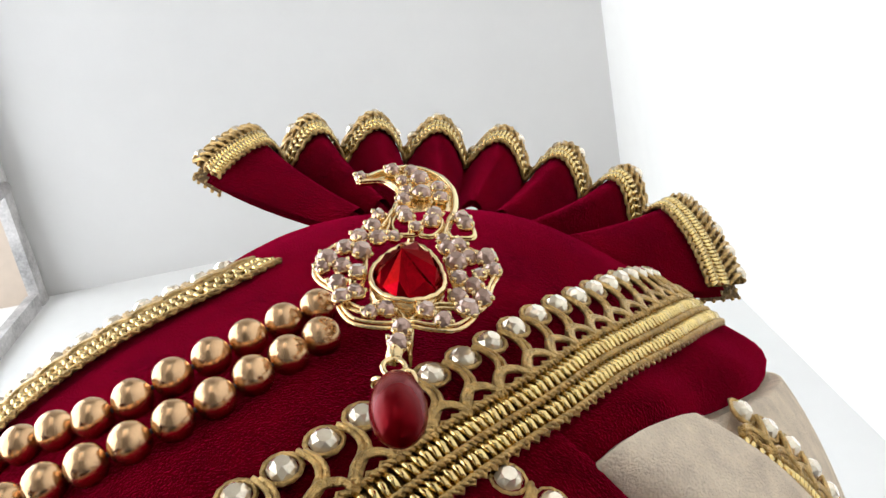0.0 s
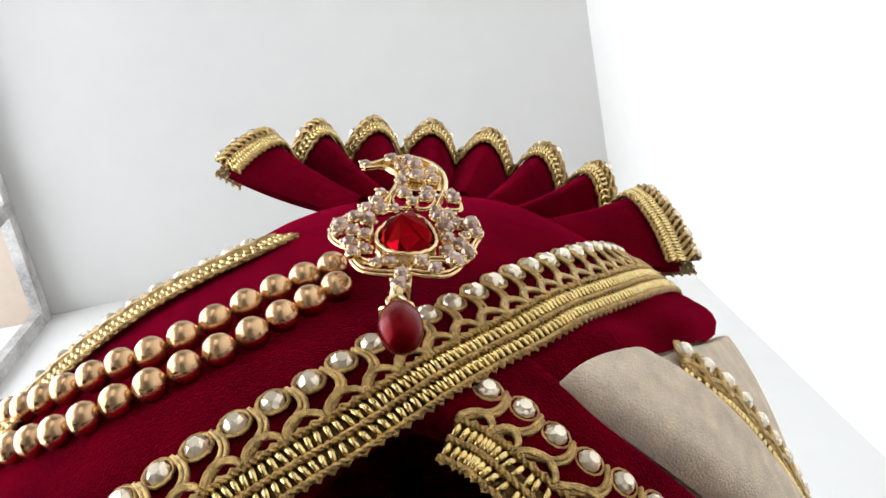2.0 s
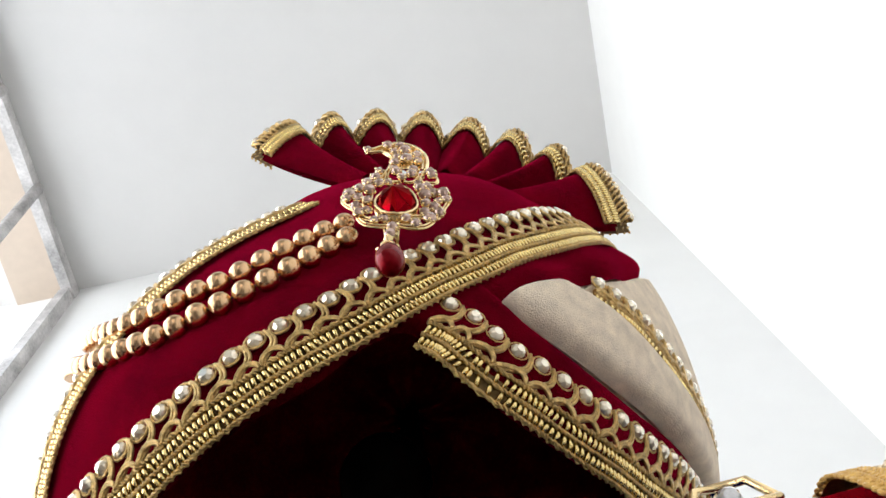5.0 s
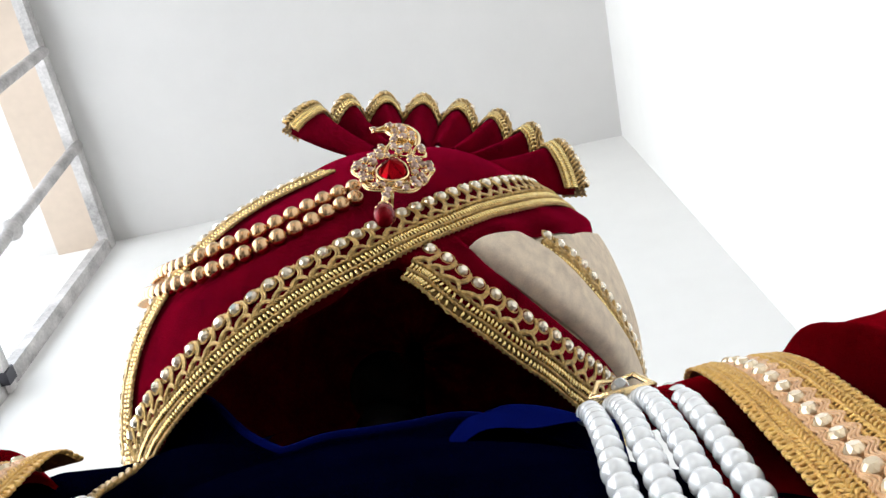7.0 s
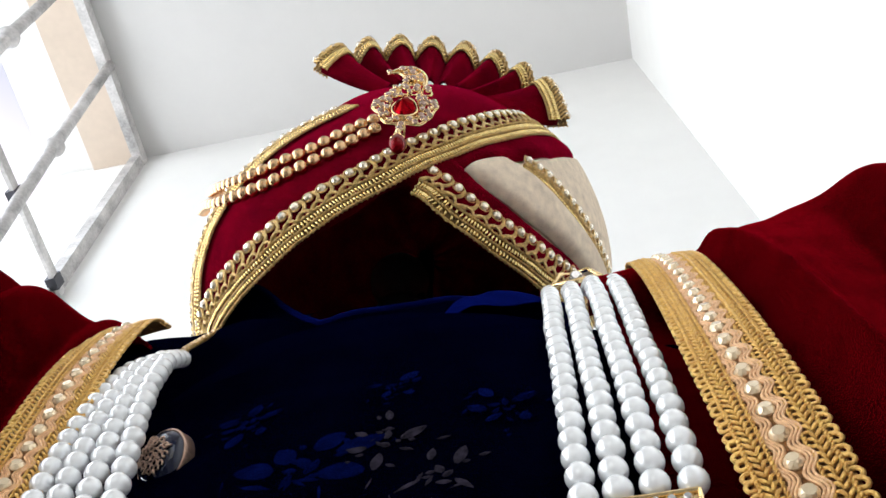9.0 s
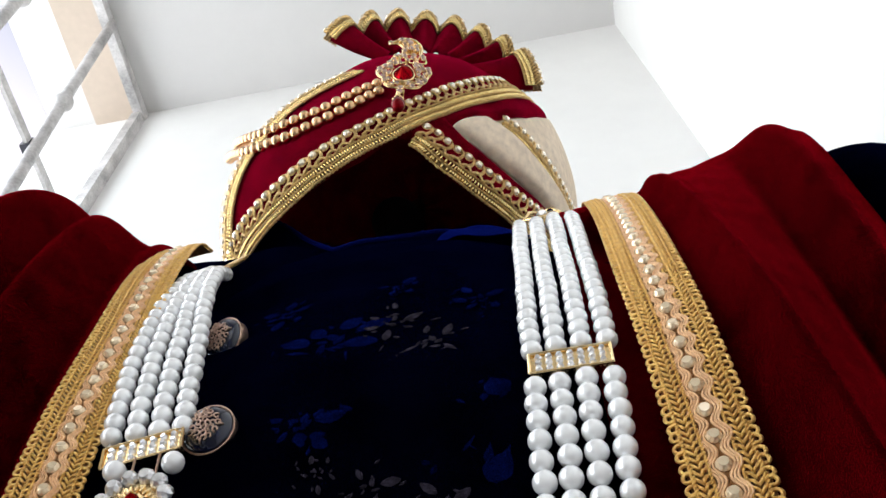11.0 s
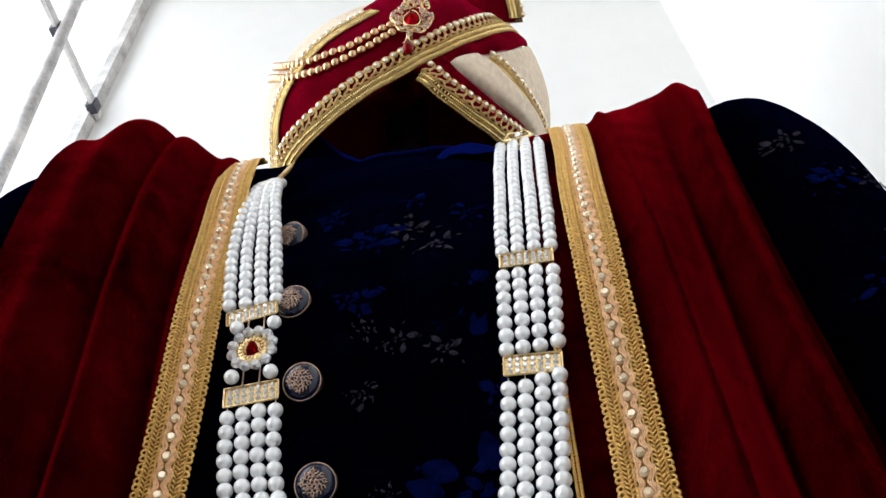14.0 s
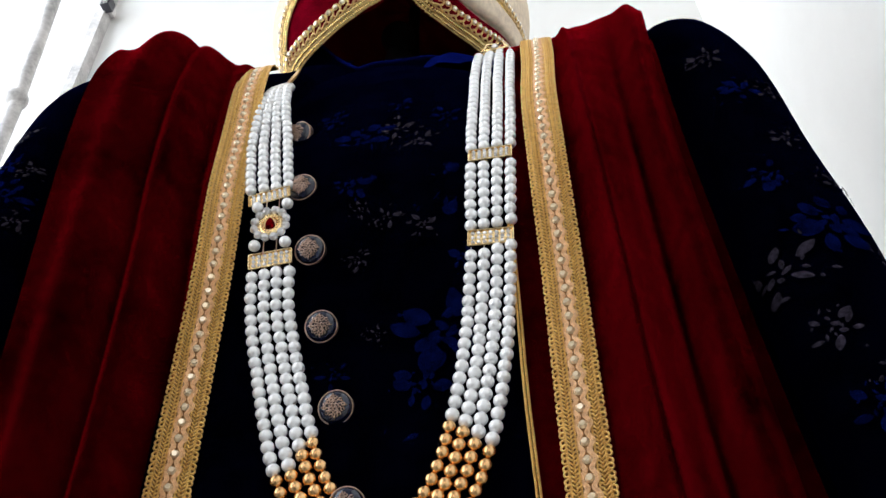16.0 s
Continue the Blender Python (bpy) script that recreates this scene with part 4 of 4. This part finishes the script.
def build_shawl(side):
    if side > 0:
        t = thing("shawl", (0.15, 0.0, 0.7), "deep red velvet shawl end with gold border over the shoulder", "shawl", "shawl over both shoulders")
        inner = [(0.110, 0.17, 1.44), (0.112, 0.13, 1.52), (0.115, 0.085, 1.550), (0.116, 0.050, 1.532), (0.115, 0.026, 1.49), (0.1135, 0.010, 1.44), (0.1085, -0.012, 1.36), (0.106, -0.018, 1.28), (0.1028, -0.003, 1.17), (0.0985, 0.000, 1.05), (0.0945, 0.000, 0.90), (0.091, 0.000, 0.72)]
        outer = [(0.21, 0.15, 1.36), (0.215, 0.11, 1.425), (0.217, 0.06, 1.466), (0.214, 0.01, 1.470), (0.208, -0.020, 1.447), (0.204, -0.034, 1.40), (0.200, -0.036, 1.33), (0.198, -0.034, 1.25), (0.199, -0.030, 1.14), (0.200, -0.028, 1.05), (0.203, -0.028, 0.92), (0.206, -0.028, 0.72)]

        def folds(f, q):
            down = max(0.0, min(1.0, (q - 0.35) / 0.4))
            d = 0.023 * soft(f, 0.34 + 0.10 * q, 0.13) * (0.25 + 0.75 * down) + 0.010 * soft(f, 0.88, 0.09) - 0.019 * soft(f, 0.66 + 0.08 * q, 0.08) * (0.05 + 0.95 * down) + 0.006 * soft(f, 0.18 + 0.3 * q, 0.04) + 0.003 * math.sin(9 * f + 14 * q) * down
            return d, 0.020 * soft(q, 0.26, 0.13) * math.sin(math.pi * min(1, f ** 1.5)) + 0.004 * soft(q, 0.27, 0.12) * math.sin(11 * f)
        drape("drape", inner, outer, t, M_SHAWL, "deep red velvet cloth", folds)
        drape("rear_fold", [(p[0] + 0.055, p[1] + 0.012, p[2] - 0.01) for p in inner], [(p[0] + 0.004 + 0.0020 * max(0, k - 4), p[1] + 0.020, p[2] - 0.008) for k, p in enumerate(outer)], t, M_SHAWL, "fold hanging behind", lambda f, q: (0.004 * math.sin(5 * f + 3 * q), 0))
        zs = [1.565, 1.535, 1.50, 1.45, 1.40, 1.34, 1.28, 1.22, 1.16, 1.08, 1.0, 0.9, 0.74]
        edge = [0.080 - 0.014 * max(0, min(1, (1.5 - z) / 0.4)) for z in zs]
        lay = [float(np.interp(z, (1.44, 1.50, 1.535, 1.565), (0.5, 0.028, 0.050, 0.085))) if z > 1.445 else 0.5 for z in zs]
        ends = [(x, min(y, coat_front(x, z) - 0.003), z) for x, y, z in zip(edge, lay, zs)]
        drape("under_end", ends, [(x + 0.04, min(y, coat_front(x + 0.04, z) - 0.004), z) for x, y, z in zip(edge, lay, zs)], t, M_SHAWL, "flat under layer of the shawl", lambda f, q: (0, 0), 10, 60)
        hem = [Vector(p) for p in spline([(p[0], p[1] - 0.0008, p[2]) for p in ends[7:]], 90)]
        b = Buf()
        hr = Ribbon(hem, [Vector((0, -1, 0))] * 90)
        for w in (0.0, 0.0022):
            twisted(b, hr, w, 0.0008, 0.0009, 0.004)
        part("hem_cord", b, M_BANDG, t, "thin gold hem cord")
        path = inner
    else:
        t = thing("shawl", (-0.22, 0.0, 0.7), "shaded maroon velvet shawl end with gold border over the shoulder", "shawl", "shawl over both shoulders")
        inner = [(-0.150, 0.17, 1.43), (-0.154, 0.12, 1.505), (-0.156, 0.075, 1.538), (-0.158, 0.040, 1.545), (-0.158, 0.012, 1.52), (-0.155, -0.004, 1.46), (-0.152, -0.012, 1.39), (-0.151, -0.018, 1.31), (-0.152, -0.014, 1.23), (-0.159, -0.002, 1.16), (-0.1635, 0.003, 1.05), (-0.167, 0.003, 0.90), (-0.170, 0.003, 0.72)]
        outer = [(-0.24, 0.12, 1.37), (-0.250, 0.07, 1.43), (-0.256, 0.02, 1.472), (-0.258, -0.03, 1.495), (-0.258, -0.062, 1.488), (-0.260, -0.078, 1.45), (-0.263, -0.083, 1.40), (-0.262, -0.082, 1.31), (-0.260, -0.078, 1.22), (-0.258, -0.075, 1.13), (-0.255, -0.073, 1.03), (-0.254, -0.072, 0.90), (-0.250, -0.070, 0.72)]

        def folds(f, q):
            down = max(0.0, min(1.0, (q - 0.3) / 0.4))
            d = 0.016 * soft(f, 0.72, 0.14) + 0.014 * soft(f, 0.42, 0.08) * (0.5 + 0.5 * down) - 0.020 * soft(f, 0.25, 0.08) * (0.3 + 0.7 * down) - 0.009 * soft(f, 0.56, 0.05) + 0.003 * math.sin(8 * f + 11 * q) * down
            return d, 0.038 * soft(q, 0.27, 0.13) * math.sin(math.pi * f) + 0.007 * soft(q, 0.27, 0.12) * math.sin(12 * f + 0.4) * min(1, f * 5)
        drape("drape", inner, outer, t, M_SHAWL, "maroon velvet cloth", folds)
        path = inner
    # border laid along the inner edge
    pts = [Vector(p) for p in spline([(p[0], p[1] - 0.0035, p[2] + 0.001) for p in (path[2:] if side > 0 else [(-0.158, 0.029, 1.5395)] + path[4:])], 200)]
    tang = [(pts[min(i + 1, 199)] - pts[max(i - 1, 0)]).normalized() for i in range(200)]
    nor = []
    for i, tg in enumerate(tang):
        k = min(1.0, max(0.0, (i - 8) / 60))
        ac = Vector((1, -0.12, -0.45) if side > 0 else (1, -0.05, 0.06)).lerp(Vector((1, -0.15 if side > 0 else 0.25, 0)), k)
        n = ac.cross(tg)
        n = n if n.y < 0 or n.z > 0.5 else -n
        nor.append(n.normalized())
    for i in range(1, len(nor)):
        if nor[i].dot(nor[i - 1]) < 0:
            nor[i] = -nor[i]
    if nor[120].y > 0:
        nor = [-n for n in nor]
    border(Ribbon(pts, nor), t)


STONE_BAND = gem_mesh("border_stone", 0.0031, 0.0019, M_AMBER, 10, 0.6)


def border(rib, parent):
    """Woven gold border: looped edges, chevron braids, wavy cords and a row of amber stones."""
    W = 0.0143
    b = Buf()
    rows = []
    n = 240
    for i in range(n + 1):
        s = rib.length * i / n
        rows.append([rib.at(s, W * 0.92 * k / 6, 0.0006 + 0.0006 * (1 - (k / 6) ** 2)) for k in range(-6, 7)])
    b.grid(rows)
    top = part("gold_border", b, M_BANDW, parent, "woven gold border with amber stones")
    b = Buf()
    s = 0.0
    k = 0
    while s < rib.length - 0.003:
        for sg in (-1, 1):
            # edge loop
            if k % 3 != 2:
                e = s * 1.0 + (0.0007 if k % 3 else 0)
                c = [(e, sg * W * 0.78), (e + 0.0002, sg * W * 0.95), (e + 0.0018, sg * W * 1.02), (e + 0.0034, sg * W * 0.95), (e + 0.0030, sg * W * 0.78)]
                b.tube([rib.at(p[0], p[1], 0.0015) for p in spline(c, 11)], 0.0008, 6)
            # chevrons of the inner braid
            b.tube([rib.at(s, sg * W * 0.78, 0.0016), rib.at(s + 0.0024, sg * W * 0.66, 0.0024), rib.at(s + 0.0034, sg * W * 0.56, 0.0014)], 0.00068, 5)
            b.tube([rib.at(s + 0.0034, sg * W * 0.60, 0.0016), rib.at(s + 0.0014, sg * W * 0.50, 0.0026), rib.at(s, sg * W * 0.40, 0.0014)], 0.00068, 5)
        s += 0.0029
        k += 1
    for sg in (-1, 1):
        twisted(b, rib, sg * W * 0.79, 0.0018, 0.0008, 0.0034, per=6)
        twisted(b, rib, sg * W * 0.37, 0.0018, 0.0007, 0.0034, per=6)
    part("braid", b, M_BANDG, top, "looped gold braid")
    b = Buf()
    step = 0.0120
    m = int(rib.length / 0.0012)
    for sg in (-1, 1):
        for off in (-0.0008, 0.0004, 0.0016):
            b.tube([rib.at(rib.length * i / m, sg * (0.0031 + off + 0.0014 * math.cos(2 * math.pi * (rib.length * i / m) / step)), 0.0018 + 0.0003 * sg) for i in range(m + 1)], 0.00062, 5)
    part("wavy_cord", b, M_COPPER, top, "wavy copper cord")
    s = step
    while s < rib.length - step:
        nn, tg = rib.axes(s)
        piece("stone", STONE_BAND, top, frame_of(rib.at(s, 0, 0.0018), nn, tg) @ pose(0, 0, 0, random.uniform(-8, 8), random.uniform(-8, 8), random.uniform(0, 45)))
        s += step


build_shawl(1)
build_shawl(-1)

# ---- necklace ----
PEARL = ball_mesh("pearl", 0.0046, M_PEARL, 20, 12)
GBEAD = ball_mesh("gold_bead", 0.0046, M_BEADY, 20, 12)
NR = [(0.0750, 0.057, 1.541), (0.0745, 0.037, 1.512), (0.0730, 0.020, 1.475), (0.0710, 0.008, 1.435), (0.0690, -0.003, 1.39), (0.0668, -0.013, 1.345), (0.0640, -0.019, 1.30), (0.0595, -0.017, 1.245), (0.0560, -0.010, 1.21), (0.0500, -0.001, 1.165), (0.0447, 0.000, 1.125), (0.0378, 0.000, 1.088), (0.0295, 0.000, 1.054), (0.0180, 0.000, 1.022), (-0.002, 0.000, 0.996), (-0.016, 0.000, 0.987), (-0.030, 0.000, 0.984)]
NL = [(-0.1305, 0.020, 1.500), (-0.1297, 0.002, 1.468), (-0.127, -0.010, 1.42), (-0.1215, -0.017, 1.36), (-0.114, -0.022, 1.30), (-0.109, -0.021, 1.256), (-0.1085, -0.014, 1.222), (-0.1085, -0.004, 1.18), (-0.102, 0.001, 1.14), (-0.0945, 0.001, 1.105), (-0.0855, 0.001, 1.068), (-0.0755, 0.001, 1.038), (-0.062, 0.001, 1.010), (-0.047, 0.001, 0.992), (-0.030, 0.001, 0.984)]


def build_necklace():
    t = thing("necklace", (-0.03, 0.0, 0.99), "four-strand white pearl necklace with gold beads below", "necklace")
    clear = gem_mesh("clear_stone", 0.00165, 0.0014, M_CLEAR, 8, 0.6)
    for side, path in ((1, NR), (-1, NL)):
        mid = [Vector(p) for p in spline(path, 220)]
        tg = [(mid[min(i + 1, 219)] - mid[max(i - 1, 0)]).normalized() for i in range(220)]
        acr = [Vector((0, -1, 0)).cross(q).normalized() for q in tg]
        acr = [a if a.x > 0 else -a for a in acr]
        gaps = ((1.2850, 1.2980), (1.2060, 1.2190)) if side > 0 else ((1.2180, 1.2930),)
        for k in range(4):
            pts = []
            for i, p in enumerate(mid):
                spread = 0.0097 * (k - 1.5) * float(np.interp(p.z, (1.20, 1.34), (0.99, 1.10)))
                if side < 0:
                    spread *= min(1.0, 0.30 + 0.70 * i / 45)
                pts.append(p + acr[i] * spread + Vector((0, 0, 0.0008 * ((k * 7) % 3 - 1))))
            gold_from = 1.068 - 0.0085 * (k if side > 0 else 3 - k)
            strand = part("strand", Buf(), M_BLACK, t)
            b = Buf()
            for keep in (lambda z: z > gaps[0][1] - 0.002, lambda z: z < gaps[-1][0] + 0.002):
                b.tube([p for p in pts[2:] if keep(p.z)], 0.0003, 5)
            strand.data = mesh_of("strand", b, M_PEARL)
            cuts = [9.0, *[v for a, c in gaps for v in (c, a)], -9.0]
            for top, low in zip(cuts[0::2], cuts[1::2]):
                run = [p for p in pts if low < p.z < top]
                size = sum((a - c).length for a, c in zip(run, run[1:]))
                count = max(2, round((size - 0.0084) / (0.0103 if top > 8 else 0.0092)) + 1)
                for p, q in along(run, (size - 0.0084) / (count - 1), 0.0042)[:count]:
                    gold = p.z < gold_from
                    jit = Vector((random.uniform(-1, 1), random.uniform(-0.6, 0.6), random.uniform(-1, 1))) * 0.0003
                    piece("gold_bead" if gold else "pearl", GBEAD if gold else PEARL, strand, frame_of(p + jit, q, (0, -1, 0.2)))
        # stone-set bars
        for z in ((1.2915, 1.2125) if side > 0 else (1.2865, 1.2245)):
            i = min(range(220), key=lambda j: abs(mid[j].z - z))
            nor = acr[i].cross(tg[i]).normalized()
            nor = nor if nor.y < 0 else -nor
            m = frame_of(mid[i] + nor * 0.001, nor, -tg[i])
            b = Buf()
            hx, hy = 0.0165, 0.0062
            ring = [(hx, hy), (-hx, hy), (-hx, -hy), (hx, -hy)]
            b.box((0, 0, -0.0012), (hx, 0, 0), (0, hy, 0), (0, 0, 0.0012))
            for a, c in zip(ring, ring[1:] + ring[:1]):
                b.tube([(a[0], a[1], 0.0006), (c[0], c[1], 0.0006)], 0.0007, 6)
            b.v = [tuple(m @ Vector(p)) for p in b.v]
            bar = part("spacer_bar", b, M_GOLD, t, "gold bar set with clear stones", False)
            for u in range(7):
                for v in range(3):
                    piece("stone", clear, bar, m @ Matrix.Translation(((u - 3) * 0.0043, (v - 1) * 0.0037, 0.0002)) @ pose(0, 0, 0, random.uniform(-8, 8), random.uniform(-8, 8), 0))
    # ruby rosette between the bars
    c = Vector((-0.1085, -0.022, 1.2537))
    m = frame_of(c, Vector((0.05, -1, -0.12)), Vector((0, 0, 1)))
    b = Buf()
    b.grid([[tuple(m @ Vector((r * math.cos(2 * math.pi * k / 32), r * 1.08 * math.sin(2 * math.pi * k / 32), z))) for k in range(32)] for r, z in ((0.0005, 0.002), (0.0045, 0.0024), (0.0082, 0.0030), (0.0090, 0.0020), (0.0125, 0.0002), (0.0125, -0.0015), (0.001, -0.0016))], True)
    ros = part("rosette", b, M_GOLD, t, "round gold rosette")
    for k in range(18):
        a = 2 * math.pi * k / 18
        b = Buf()
        b.tube([m @ Vector((0.0050 * math.cos(a), 0.0054 * math.sin(a), 0.0030)), m @ Vector((0.0082 * math.cos(a), 0.0088 * math.sin(a), 0.0033))], 0.0006, 5)
        part("ray", b, M_GOLD, ros)
    big = gem_mesh("rosette_stone", 0.0036, 0.0028, M_CLEAR, 8, 0.55)
    for k in range(12):
        a = 2 * math.pi * (k + 0.5) / 12
        piece("stone", big, ros, m @ Matrix.Translation((0.0126 * math.cos(a), 0.0134 * math.sin(a), 0.0022)) @ pose(0, 0, 0, random.uniform(-8, 8), random.uniform(-8, 8), k * 17))
    b = Buf()
    n = 14
    ring = [(0.0036 * math.sin(a) * (1 - 0.30 * math.cos(a)), 0.0054 * math.cos(a) - 0.0003) for a in [2 * math.pi * k / n for k in range(n)]]
    b.v = [tuple(m @ Vector((x, y, 0.0026))) for x, y in ring] + [tuple(m @ Vector((x * 0.7, y * 0.7, 0.0050))) for x, y in ring]
    b.f = [(k, (k + 1) % n, n + (k + 1) % n, n + k) for k in range(n)][::-1] + [tuple(range(n, 2 * n))]
    part("ruby", b, M_RUBY, ros, "pear-shaped red stone", False)
    for dx, dz in ((-0.0118, 0.0200), (0.0118, 0.0200), (-0.0118, -0.0180), (0.0118, -0.0180)):
        piece("pearl", PEARL, ros, m @ Matrix.Translation((dx, dz, 0)))
    b = Buf()
    for dx in (-0.005, 0.005):
        b.tube([m @ Vector((dx, 0.027, -0.001)), m @ Vector((dx, -0.027, -0.001))], 0.0005, 6)
    part("wire", b, M_BTNG, ros)
    # end pieces
    b = Buf()
    o = Vector((0.075, 0.058, 1.549))
    b.tube([o + Vector((-0.013, -0.010, -0.012)), o + Vector((-0.008, -0.008, 0.002)), o + Vector((0, -0.004, 0.007)), o + Vector((0.008, -0.008, 0.002)), o + Vector((0.013, -0.010, -0.012))], 0.0014, 8)
    b.tube([o + Vector((-0.013, -0.011, -0.013)), o + Vector((0.013, -0.011, -0.013))], 0.0016, 8)
    b.tube([o + Vector((0, -0.004, 0.007)), o + Vector((0, 0.004, 0.014))], 0.0016, 8)
    end = part("end_piece", b, M_GOLD, t, "gold end piece with a clear stone")
    piece("stone", gem_mesh("end_stone", 0.0038, 0.003, M_CLEAR, 10, 0.55), end, frame_of(o + Vector((0, -0.010, -0.007)), Vector((0, -0.8, -0.5)), Vector((0, 0, 1))))
    b = Buf()
    pts = spline([(-0.1305, 0.020, 1.500), (-0.1300, 0.024, 1.515), (-0.129, 0.032, 1.535), (-0.130, 0.045, 1.566)], 40)
    for ph in (0, math.pi):
        b.tube([Vector(p) + Vector((0.0018 * math.cos(i * 0.9 + ph), 0, 0.0018 * math.sin(i * 0.9 + ph))) for i, p in enumerate(pts)], 0.0012, 6)
    part("tie_cord", b, M_THREAD, t, "twisted gold tie cord")


build_necklace()

# ---- buttons ----


def build_button():
    t = thing("button", (0, 0, 0), "domed navy button with a copper floral crest on the coat", "button", "coat buttons")
    b = Buf()
    b.grid([[(r * math.cos(2 * math.pi * k / 36), r * math.sin(2 * math.pi * k / 36), z) for k in range(36)] for r, z in ((0.0006, 0.0052), (0.004, 0.0049), (0.0075, 0.0038), (0.0100, 0.0018), (0.0105, 0.0))], True)
    b.f = [f[::-1] for f in b.f]
    part("dome", b, M_BTN, t)
    b = Buf()
    b.tube([(0.0108 * math.cos(2 * math.pi * k / 40), 0.0108 * math.sin(2 * math.pi * k / 40), 0.0006) for k in range(40)], 0.00045, 6, loop=True)
    b.grid([[(r * math.cos(2 * math.pi * k / 36), r * math.sin(2 * math.pi * k / 36), z) for k in range(36)] for r, z in ((0.0109, 0.0004), (0.0109, -0.004), (0.0004, -0.004))], True)
    part("rim", b, M_BTNG, t, "thin copper rim")
    rnd = random.Random(11)
    b = Buf()

    def dome_at(x, y, h=0.0):
        r = math.hypot(x, y)
        return (x, y, float(np.interp(r, (0, 0.004, 0.0075, 0.0100), (0.0052, 0.0049, 0.0038, 0.0018))) + 0.0003 + h)
    for ring_r, cnt, sz in ((0.0058, 12, 0.0011), (0.0040, 8, 0.0012), (0.0018, 5, 0.0011)):
        for k in range(cnt):
            a = 2 * math.pi * (k + 0.5 * rnd.random()) / cnt
            c = [(ring_r + sz * math.cos(q) * (1 if q < 3.2 else 0.6), sz * math.sin(q)) for q in [0.8 * j for j in range(8)]]
            b.tube([dome_at(x * math.cos(a) - y * math.sin(a), x * math.sin(a) + y * math.cos(a), 0.0002) for x, y in c], 0.00042, 5)
    for k in range(4):
        a = k * math.pi / 2
        b.tube([dome_at(r * math.cos(a), r * math.sin(a), 0.0004) for r in (0.0062, 0.0072, 0.0082)], lambda f: 0.0008 * (1 - 0.7 * f), 6)
    part("crest", b, M_BTNG, t, "copper filigree crest")["kind"] = "stuff"
    return t


first = None
for x, z in ((-0.101, 1.391), (-0.0880, 1.298), (-0.0785, 1.230), (-0.0705, 1.165), (-0.057, 1.093), (-0.047, 1.02)):
    e = 0.01
    dz = (coat_front(x, z + e) - coat_front(x, z - e)) / (2 * e)
    dx = (coat_front(x + e, z) - coat_front(x - e, z)) / (2 * e)
    n = Vector((dx, -1, dz)).normalized()
    n = (n + Vector((0, 0, -0.4))).normalized()
    if x < -0.095:
        n = Vector((-0.36, -0.85, -0.35)).normalized()
    m = frame_of(Vector((x, coat_front(x, z), z)) + n * 0.0042, n, Vector((0, 0, 1)))
    if first is None:
        first = build_button()
        first.matrix_basis = m @ Matrix.Scale(1.12, 4)
    else:
        copy_thing(first, m @ Matrix.Scale(0.95, 4) @ pose(0, 0, 0, 0, 0, random.uniform(-12, 12)))
